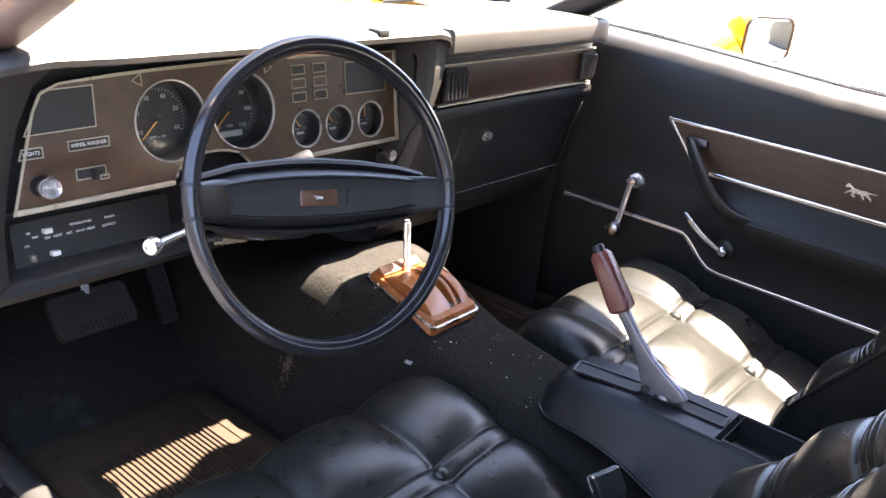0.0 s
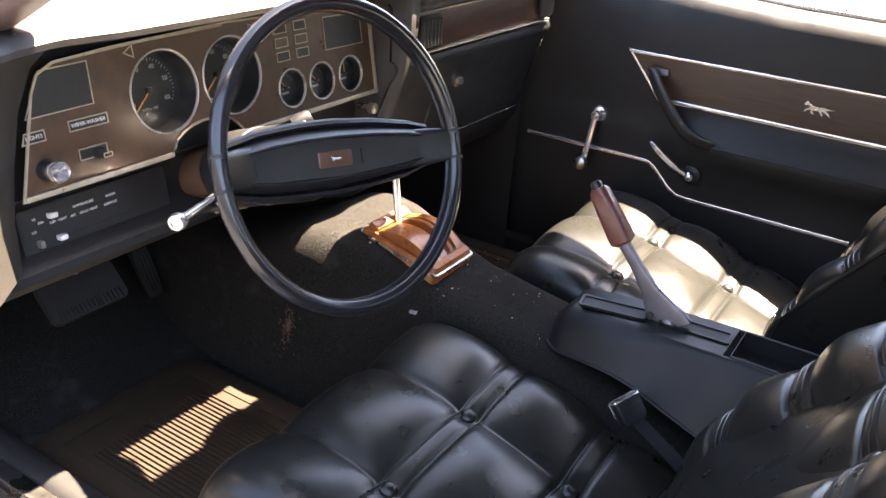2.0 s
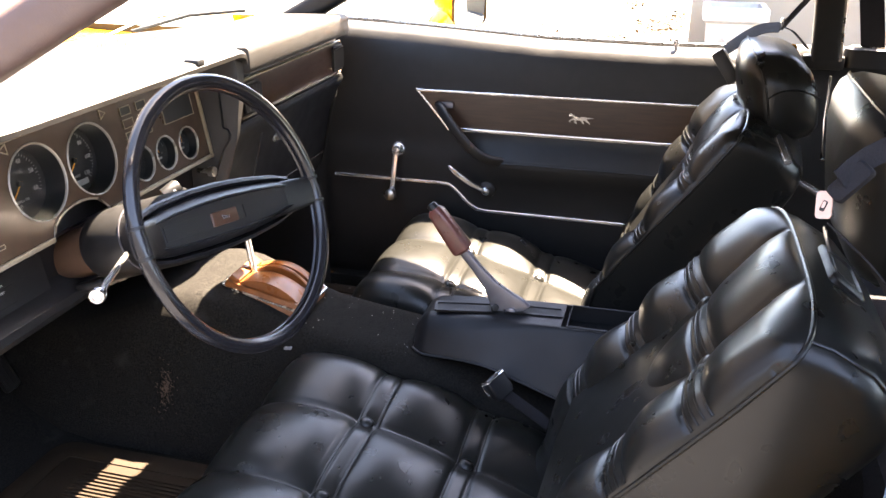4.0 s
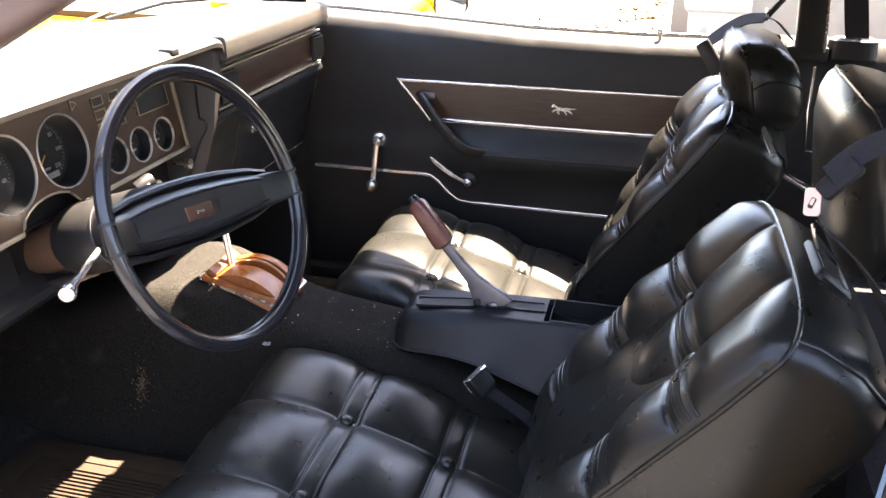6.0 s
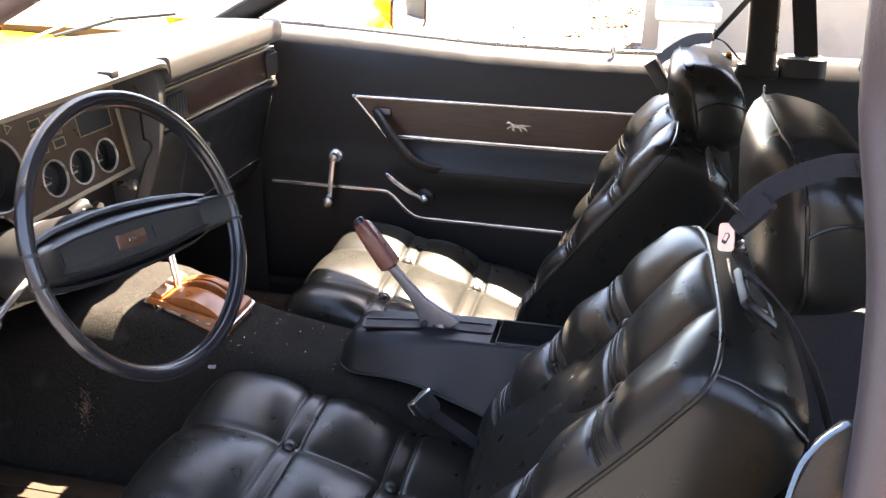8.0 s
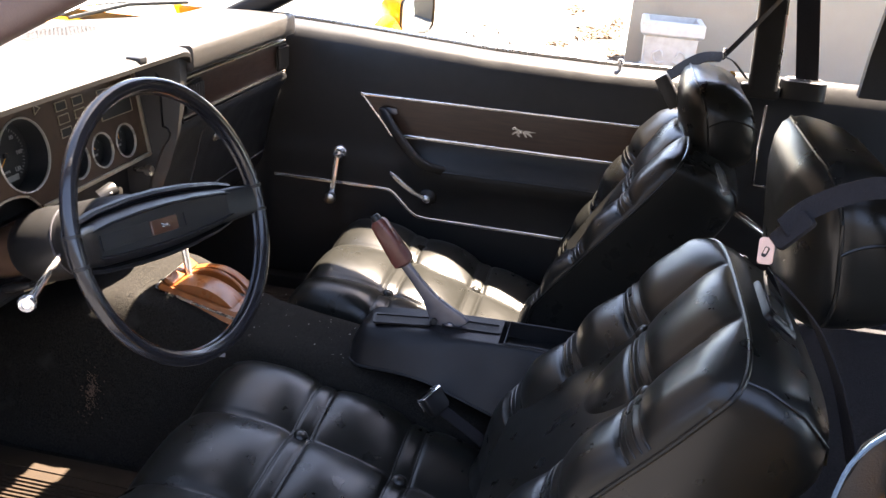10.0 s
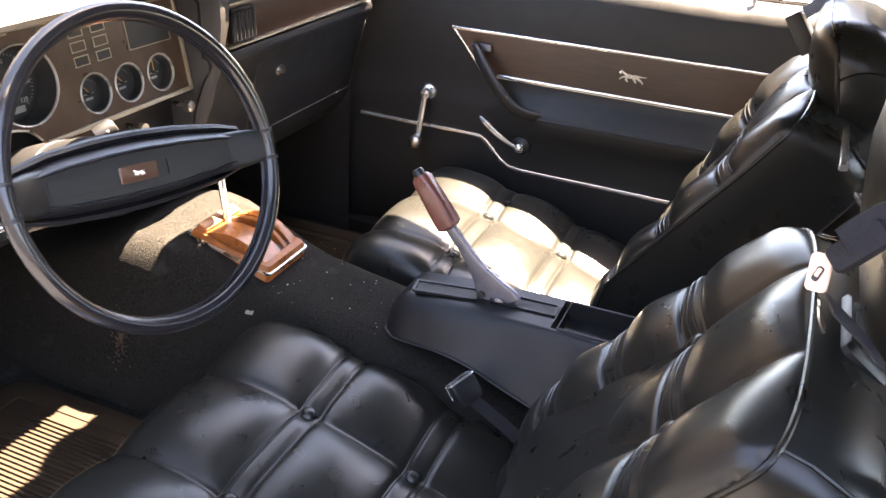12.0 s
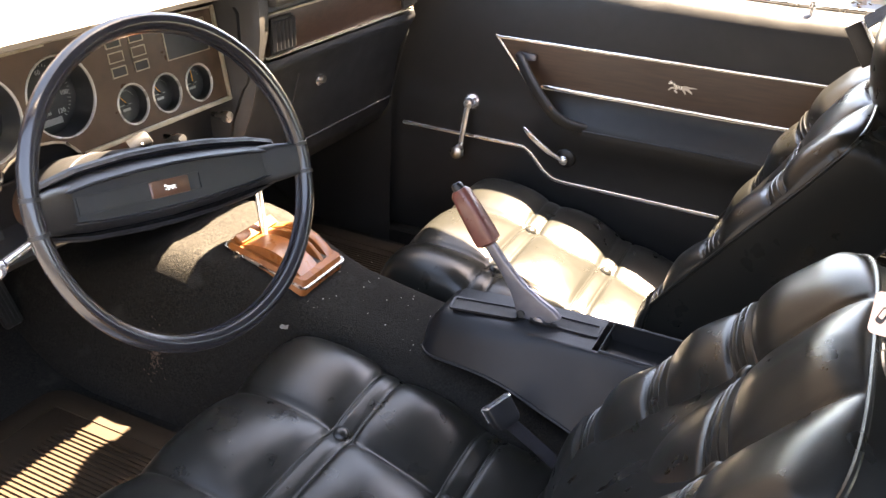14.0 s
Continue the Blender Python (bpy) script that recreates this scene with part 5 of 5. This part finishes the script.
dpart("armrest_seam", tube([(0.6065, -0.17, 0.679), (0.6055, -0.40, 0.679), (0.6055, -0.70, 0.679)], 0.0018, 6), PLASTIC)
lk = thing("lock_knob", (0.690, -0.539, 0.945), "small chrome door lock knob on the sill", "lock knob")
part("stem", lathe([(0, -0.01), (0.0035, -0.01), (0.0035, 0.012), (0.0065, 0.014), (0.0075, 0.022), (0.005, 0.026), (0, 0.027)], 16), CHROME, lk)

CR = Matrix.Translation((0.643, 0.092, 0.686))
crank = dpart("window_crank", lathe([(0, 0), (0.019, 0), (0.017, 0.008), (0.011, 0.013), (0.010, 0.026), (0, 0.028)], 24, m=CR @ pose(0, 0, 0, 0, -90)), CHROME, "chrome window crank with round knob")
bm = sweep(curve([(-0.022, 0, 0.004), (-0.026, 0.003, -0.03), (-0.032, 0.006, -0.07), (-0.034, 0.008, -0.095)], 5), rrect(0.013, 0.006, 0.0025), (-1, 0, 0))
bmesh.ops.transform(bm, matrix=CR, verts=bm.verts)
dpart("arm", bm, CHROME, "", crank)
dpart("knob", lathe([(0, -0.006), (0.006, -0.006), (0.008, 0.002), (0.0145, 0.010), (0.0160, 0.018), (0.0135, 0.027), (0.007, 0.031), (0, 0.032)], 22, m=CR @ pose(-0.032, 0.008, -0.102, 0, -90)), DULL_CHROME, "round grey knob", crank)
HM = Matrix.Translation((0.640, -0.132, 0.604))
handle = dpart("door_handle", lathe([(0, 0), (0.022, 0), (0.020, 0.008), (0.012, 0.012), (0, 0.013)], 24, m=HM @ pose(0, 0, 0, 0, -90)), PLASTIC, "black round handle escutcheon with chrome lever")
dpart("hub", lathe([(0, 0.01), (0.010, 0.01), (0.010, 0.024), (0.007, 0.027), (0, 0.028)], 18, m=HM @ pose(0, 0, 0, 0, -90)), CHROME, "", handle)
bm = sweep(curve([(-0.022, 0.0, 0.0), (-0.030, 0.03, 0.016), (-0.034, 0.062, 0.038), (-0.030, 0.090, 0.058)], 5), rrect(0.012, 0.006, 0.0025), (-1, 0, 0), scales=[0.8] * 5 + [1.0] * 8 + [0.9, 0.7, 0.5])
bmesh.ops.transform(bm, matrix=HM, verts=bm.verts)
dpart("lever", bm, CHROME, "chrome lever", handle)

# outside mirror on the passenger side
mir = thing("door_mirror", (0.930, -0.012, 0.990), "yellow painted door mirror with rectangular glass", "door mirror")
MQ = Matrix.Rotation(radians(-24), 4, "Z")
part("housing", rings([[MQ @ Vector((x * k, y, z * k)) for x, z in rrect(0.150, 0.105, 0.030, 5)] for y, k in ((0.0, 0.97), (0.006, 1.0), (0.03, 0.97), (0.07, 0.75), (0.10, 0.4), (0.108, 0.15))]), YELLOW, mir)
part("glass", rings([[MQ @ Vector((x * k, y, z * k)) for x, z in rrect(0.132, 0.088, 0.024, 5)] for y, k in ((0.002, 1.0), (-0.003, 1.0), (-0.004, 0.97))]), MIRROR, mir, "mirror glass")
part("frame", tube([MQ @ Vector((x, -0.002, z)) for x, z in rrect(0.138, 0.094, 0.026, 5)], 0.004, 6, closed=True), RUBBER, mir, "dark rubber edge of the glass")
part("stem", sweep([(-0.06, 0.05, -0.02), (-0.09, 0.07, -0.05), (-0.10, 0.08, -0.09)], rrect(0.05, 0.06, 0.02)), YELLOW, mir)

# inner mirror at the top of the windshield
rvm = thing("rear_view_mirror", (0.100, 0.049, 1.175), "black rear-view mirror hanging from the windshield header", "mirror")
part("shell", rings([[Vector((x * k, y, z * k)) for x, z in rrect(0.205, 0.058, 0.026, 5)] for y, k in ((-0.008, 0.96), (-0.004, 1.0), (0.006, 1.0), (0.020, 0.82), (0.026, 0.4))]), PLASTIC, rvm)
part("glass", prism(rrect(0.192, 0.046, 0.021, 5), 0.002, pose(0, -0.0075, 0, 90)), MIRROR, rvm, "mirror glass")
part("stalk", tube(curve([(0.0, 0.022, 0.004), (-0.03, 0.018, 0.05), (-0.06, -0.02, 0.115)], 5), 0.006, 8), DULL_CHROME, rvm)

# wiper resting at the foot of the windshield
wip = thing("windshield_wiper", (0.50, 0.50, 1.0), "black windshield wiper resting on the cowl", "wiper")
part("blade", sweep([(-0.16, 0.09, -0.012), (0.0, 0.045, 0.004), (0.12, -0.035, 0.004)], rrect(0.006, 0.008, 0.002, 2)), PLASTIC, wip)
part("arm", tube([(-0.20, 0.13, -0.02), (-0.08, 0.10, 0.006), (0.0, 0.052, 0.010)], 0.004, 6), STEEL, wip)

# ---- belts ----
def strap(name, pts, w, parent, across, material=WEBBING, label=""):
    return part(name, sweep(curve(pts, 8), rect(0.0016, w), across), material, parent, label)


belt_r = thing("seat_belt", (0.45, -0.72, 1.0), "black shoulder belt hanging over the passenger headrest", "seat belt", "seat belts")
B = lambda *p: tuple(a - b for a, b in zip(p, (0.45, -0.72, 1.0)))
strap("webbing", [B(0.415, -0.722, 1.040), B(0.45, -0.773, 1.100), B(0.50, -0.84, 1.18), B(0.53, -0.89, 1.24)], 0.026, belt_r, (0.8, -0.5, 0.1))
strap("webbing", [B(0.412, -0.722, 1.040), B(0.425, -0.690, 1.034), B(0.428, -0.665, 1.020), B(0.426, -0.630, 0.992)], 0.040, belt_r, (1, 0.3, 0.2))
strap("webbing", [B(0.415, -0.724, 1.040), B(0.43, -0.745, 1.030), B(0.44, -0.775, 1.0)], 0.020, belt_r, (1, 0.2, 0.0))
BKR = Matrix.Rotation(-0.62, 3, "X") @ Matrix.Rotation(0.15, 3, "Y")
part("buckle", box(0.046, 0.024, 0.066, B(0.424, -0.634, 0.962), BKR), PLASTIC, belt_r, "black buckle housing", bevel=0.003)
part("buckle_face", box(0.038, 0.003, 0.056, tuple(Vector(B(0.424, -0.634, 0.962)) + BKR @ Vector((0, -0.0125, 0))), BKR), DULL_CHROME, belt_r, "bright buckle face", bevel=0.001)
part("buckle_tongue", box(0.030, 0.004, 0.030, tuple(Vector(B(0.424, -0.634, 0.962)) + BKR @ Vector((0, -0.002, -0.044))), BKR), CHROME, belt_r, "chrome tongue", bevel=0.001)
part("clip", box(0.012, 0.006, 0.022, B(0.413, -0.722, 1.046)), CHROME, belt_r, bevel=0.002)

belt_l = thing("seat_belt", (-0.5, -0.7, 1.0), "black shoulder belt draped across the driver headrest with pinkish latch", "seat belt", "seat belts")
C = lambda *p: tuple(a - b for a, b in zip(p, (-0.5, -0.7, 1.0)))
strap("webbing", [C(-0.530, -0.686, 1.034), C(-0.520, -0.706, 1.052), C(-0.514, -0.741, 1.071), C(-0.512, -0.775, 1.078), C(-0.510, -0.84, 1.070)], 0.020, belt_l, (0.05, 0.3, 1))
strap("webbing", [C(-0.514, -0.780, 1.088), C(-0.518, -0.80, 1.05), C(-0.516, -0.815, 1.01)], 0.022, belt_l, (0.05, 1, 0.1))
strap("webbing", [C(-0.510, -0.785, 1.088), C(-0.53, -0.84, 1.108), C(-0.56, -0.92, 1.15)], 0.022, belt_l, (1, 0.3, 0.3))
LN = Vector((-0.80, 0.50, 0.33)).normalized()
LU = (Vector((0.12, -0.25, 1.0)) - LN * Vector((0.12, -0.25, 1.0)).dot(LN)).normalized()
LX = LU.cross(LN)
LTM = Matrix(((LX.x, LU.x, LN.x, 0), (LX.y, LU.y, LN.y, 0), (LX.z, LU.z, LN.z, 0), (0, 0, 0, 1)))
LTM = Matrix.Translation(C(-0.522, -0.679, 1.008)) @ LTM @ Matrix.Rotation(0.36, 4, "Z")
part("latch_housing", rings([[LTM @ Matrix.Rotation(-0.80, 4, "Z") @ Vector((x - 0.001, y + 0.029, z)) for x, y in rrect(0.018 * k, 0.040 * k, 0.004)] for k, z in ((0.9, -0.007), (1.0, -0.004), (1.0, 0.002), (0.92, 0.005))]), WEBBING, belt_l, "black plastic latch housing")
tongue = part("latch_tongue", prism(rrect(0.0140, 0.0245, 0.0035), 0.0022, LTM), PINK_METAL, belt_l, "pinkish metal latch tongue")
part("tongue_slot", prism(rrect(0.0046, 0.0100, 0.0016), 0.0006, LTM @ pose(0, -0.001, 0.0023, 0, 0, -22)), SHEET_BLACK, tongue, "dark slot")
part("slot_tab", prism(rrect(0.0026, 0.0060, 0.0008), 0.0006, LTM @ pose(0.0003, 0.0, 0.0029, 0, 0, -22)), PINK_METAL, tongue)
strap("webbing", [C(-0.515, -0.690, 0.985), C(-0.505, -0.745, 0.93), C(-0.50, -0.80, 0.82), C(-0.50, -0.86, 0.62), C(-0.50, -0.88, 0.40)], 0.026, belt_l, (1, 0.3, 0.1))
for dx in (0.0, 0.010):
    part("wire_loop", tube(curve([C(-0.520 + dx, -0.684, 0.984), C(-0.519 + dx, -0.687, 0.974), C(-0.512 + dx * 0.6, -0.692, 0.962)], 5), 0.0014, 6), DULL_CHROME, belt_l, "bright little wire loop")

belt_w = thing("seat_belt", (0.682, -0.93, 0.953), "black belt running down through a moulded slot in the quarter trim", "seat belt", "seat belts")
strap("webbing", [(0.0, -0.012, -0.02), (-0.004, 0.004, 0.06), (-0.012, 0.034, 0.20), (-0.02, 0.062, 0.33)], 0.046, belt_w, (0, 1, 0))
part("slot_bezel", rings([[Vector((x, y, 0.012 + z)) for x, y in rrect(0.050 * k, 0.095 * k, 0.022)] for k, z in ((1.06, -0.034), (1.0, -0.004), (1.0, 0.003), (0.86, 0.007), (0.70, 0.004), (0.62, -0.006))]), PLASTIC, belt_w, "moulded black slot bezel")
part("slot_lining", frame_ring(rrect(0.030, 0.070, 0.012), 0.003, 0.002, Matrix.Translation((0, 0, 0.0185))), DULL_CHROME, belt_w, "bright slot edge")
post = thing("pillar_belt", (0.68, -0.84, 0.945), "wide black padded pillar beside the passenger rear window", "pillar")
part("post", sweep([(-0.015, -0.004, 0.0), (-0.020, 0.004, 0.10), (-0.030, 0.014, 0.20), (-0.05, 0.028, 0.34)], rrect(0.030, 0.058, 0.010), (0, 1, 0)), DOOR_VINYL, post)
part("edge", sweep([(-0.026, -0.032, 0.0), (-0.032, -0.024, 0.10), (-0.042, -0.014, 0.20), (-0.062, 0.0, 0.34)], rrect(0.006, 0.006, 0.002), (0, 1, 0)), DULL_CHROME, post, "bright pillar edge")
part("foot", box(0.05, 0.085, 0.03, (0.0, 0.0, -0.006)), DOOR_VINYL, post, bevel=0.008)
qt = thing("quarter_trim_border", (0.616, -0.86, 0.80), "bright trim border on the rear quarter panel", "trim")
part("strip", sweep([(0, 0.008, 0.12), (0, 0.005, 0.03), (0, -0.002, -0.056), (0, -0.06, -0.060), (0, -0.40, -0.062)], rrect(0.004, 0.006, 0.0015, 2), (0, 0.3, 1)), CHROME, qt)

buck = thing("belt_buckle", (-0.150, -0.318, 0.553), "black belt buckle with bright edge between seat and tunnel", "buckle")
BKM = pose(0, 0, 0, -38, -14, -28)
part("housing", rings([[BKM @ Vector((x, y, z)) for x, y in rrect(0.040 * k, 0.018 * k, 0.004)] for k, z in ((0.80, -0.026), (0.96, -0.020), (1.0, 0.004), (0.94, 0.008))]), CONSOLE_PLASTIC, buck)
part("sleeve", sweep(curve([BKM @ Vector((0, 0, -0.018)), (0.006, -0.040, -0.038), (0.014, -0.085, -0.075), (0.020, -0.120, -0.125)], 5), rrect(0.004, 0.018, 0.0015), (0.3, 0.3, 1)), WEBBING, buck, "black belt sleeve")
part("bright_edge", frame_ring(rrect(0.041, 0.019, 0.003), 0.0020, 0.003, BKM @ Matrix.Translation((0, 0, 0.007))), CHROME, buck, "bright buckle rim")
for x in (-0.0202, 0.0202):
    part("bright_side", box(0.0016, 0.0018, 0.020, BKM @ Vector((x, 0.0086, -0.002)), BKM.to_3x3()), CHROME, buck)
latch2 = thing("belt_anchor", (0.36, -0.82, 0.66), "small chrome belt anchor behind the passenger seat", "belt anchor")
part("bolt", lathe([(0, 0), (0.014, 0), (0.014, 0.01), (0.009, 0.016), (0, 0.016)], 16, m=pose(0, 0, 0, 40, -60)), CHROME, latch2)
part("strap", box(0.006, 0.03, 0.05, (0.01, -0.01, -0.03)), PLASTIC, latch2)

# little light flecks on the tunnel carpet
rnd = random.Random(4)
lint = bmesh.new()
for i in range(60):
    y = rnd.uniform(-0.16, 0.06)
    x = rnd.uniform(-0.13, 0.14)
    if abs(x) > 0.09:
        z = tunnel_height(y) - 0.03 - 0.9 * (abs(x) - 0.09)
    else:
        z = tunnel_height(y) + 0.003
    sz = rnd.uniform(0.0003, 0.0008) * (2.6 if rnd.random() < 0.08 else 1)
    box(sz * rnd.uniform(1, 3), sz, sz * 0.6, (x, y, z), Matrix.Rotation(rnd.uniform(0, 3), 3, "Z"), lint)
tagged(obj("carpet_lint", lint, WHITE, smooth=False), "pale lint flecks on the black tunnel carpet", "lint", kind="stuff")

# patch of short brown fibres low on the driver's side of the tunnel
fibres = bmesh.new()
for i in range(220):
    a, r = rnd.uniform(0, 2 * math.pi), abs(rnd.gauss(0, 1)) * 0.5
    y, z = 0.268 + 0.020 * r * math.cos(a), 0.455 + 0.045 * r * math.sin(a)
    x = -lerp(z, (0.40, 0.45, 0.50, 0.55), (0.181, 0.166, 0.155, 0.147))
    ln = rnd.uniform(0.002, 0.006)
    box(0.0007, 0.0007, ln, (x - ln * 0.3, y, z), Euler((rnd.uniform(-0.9, 0.9), rnd.uniform(-0.9, 0.2), 0)).to_matrix(), fibres)
part("brown_fibre_patch", fibres, BROWN_FIBRE, shell, "patch of short brown fibres on the tunnel carpet", smooth=False)
scrap = thing("paper_scrap", (-0.1105, 0.056, 0.537), "small crumpled grey paper scrap on the carpet", "scrap")
bm = grid_mesh(lambda u, v: Vector((u * 0.003 + 0.003 * v * v, v * 0.007, 0.003 * noise.noise(Vector((u * 3, v * 4, 2))) + 0.002 * u)), np.linspace(-1, 1, 5), np.linspace(-1, 1, 7))
bmesh.ops.solidify(bm, geom=bm.faces[:], thickness=0.0008)
part("paper", bm, GREY_PRINT, scrap)

# ---- outside ----
ground = bmesh.new()
rings([[Vector((x, y, 0.1)) for x in (-600, -8, 0, 8, 600)] for y in (-600, -8, 0, 8, 600)], closed=False, bm=ground)
# Unseen dark sheet over the concrete, added to lessen sun bounced onto the seats.
road = obj("road", box(30.0, 60.0, 0.02, (-15.95, 0, 0.096)), DARK_GROUND, smooth=False)
tagged(road, "unseen dark ground added on the driver side to weaken bounced light", "road", kind="structure")
tagged(obj("ground", ground, CONCRETE, smooth=False), "pale grey concrete drive with dark stains", "ground", kind="structure")
wall = obj("wall_east", box(0.25, 9.0, 3.4, (6.20, -5.13, 1.8)), STUCCO, smooth=False)
tagged(wall, "beige stucco house wall", "wall", kind="structure")
# Added out of view: grey wall that cuts low light from the driver side.
tagged(obj("unseen_wall_west", box(0.3, 26.0, 1.9, (-3.6, 0.0, 1.05)), SIDE_SCREEN, smooth=False), "unseen grey wall added beside the driver side to hold back low light", "wall", kind="structure")
# Unseen dark wall, added to block the sky that brightens the seats from ahead.
tagged(obj("unseen_wall_north", box(22.0, 0.3, 7.0, (1.0, 9.0, 3.6)), FRONT_SCREEN, smooth=False), "unseen tall dark wall added ahead of the car to block bright sky", "wall", kind="structure")
pl = thing("planter", (5.62, -0.94, 0.1), "white cast stone planter box against the beige wall", "planter")
part("body", rings([[Vector((x, y, z)) for x, y in rrect(w, w, 0.01, 2)] for w, z in ((0.40, 0.0), (0.40, 0.05), (0.37, 0.06), (0.39, 0.30), (0.40, 0.32))]), PLASTER, pl, bevel=0)
part("rim", rings([[Vector((x, y, z)) for x, y in rrect(w, w, 0.012, 2)] for w, z in ((0.42, 0.31), (0.46, 0.33), (0.46, 0.41), (0.44, 0.42), (0.36, 0.42), (0.34, 0.36), (0.30, 0.355))]), PLASTER, pl)
for k in (-1, 1):
    part("relief", tube(curve([(-0.195, k * 0.03, 0.13), (-0.198, k * 0.09, 0.12), (-0.198, k * 0.12, 0.18), (-0.197, k * 0.07, 0.21), (-0.198, k * 0.05, 0.17)], 5), 0.009, 6), PLASTER, pl)
part("soil", box(0.33, 0.33, 0.02, (0, 0, 0.365)), SOIL, pl)
leaves = bmesh.new()
PILES = ((7.5, -0.30, 0.30, 0.09, 9), (7.6, -0.45, 0.25, 0.06, 5), (9.3, -0.04, 0.30, 0.05, 4), (6.6, -0.05, 0.10, 0.05, 2), (8.5, -0.54, 0.30, 0.03, 3), (6.3, -0.55, 0.20, 0.03, 2), (6.8, 0.5, 0.4, 0.3, 1))
for cx, cy, wx, wy, many in PILES:
    for i in range(many * 110):
        p = Vector((cx + rnd.gauss(0, wx), cy + rnd.gauss(0, wy), 0.104 + rnd.uniform(0, 0.012)))
        s = rnd.uniform(0.015, 0.04)
        q = Euler((rnd.uniform(-0.5, 0.5), rnd.uniform(-0.5, 0.5), rnd.uniform(0, 6))).to_matrix()
        leaves.faces.new([leaves.verts.new(p + q @ Vector(v)) for v in ((-s, 0, 0), (0, -s * 0.5, 0), (s, 0, 0), (0, s * 0.5, 0))])
tagged(obj("fallen_leaves", leaves, DEAD_LEAF, smooth=False), "brown fallen leaves in patches on the drive", "leaves", kind="stuff")
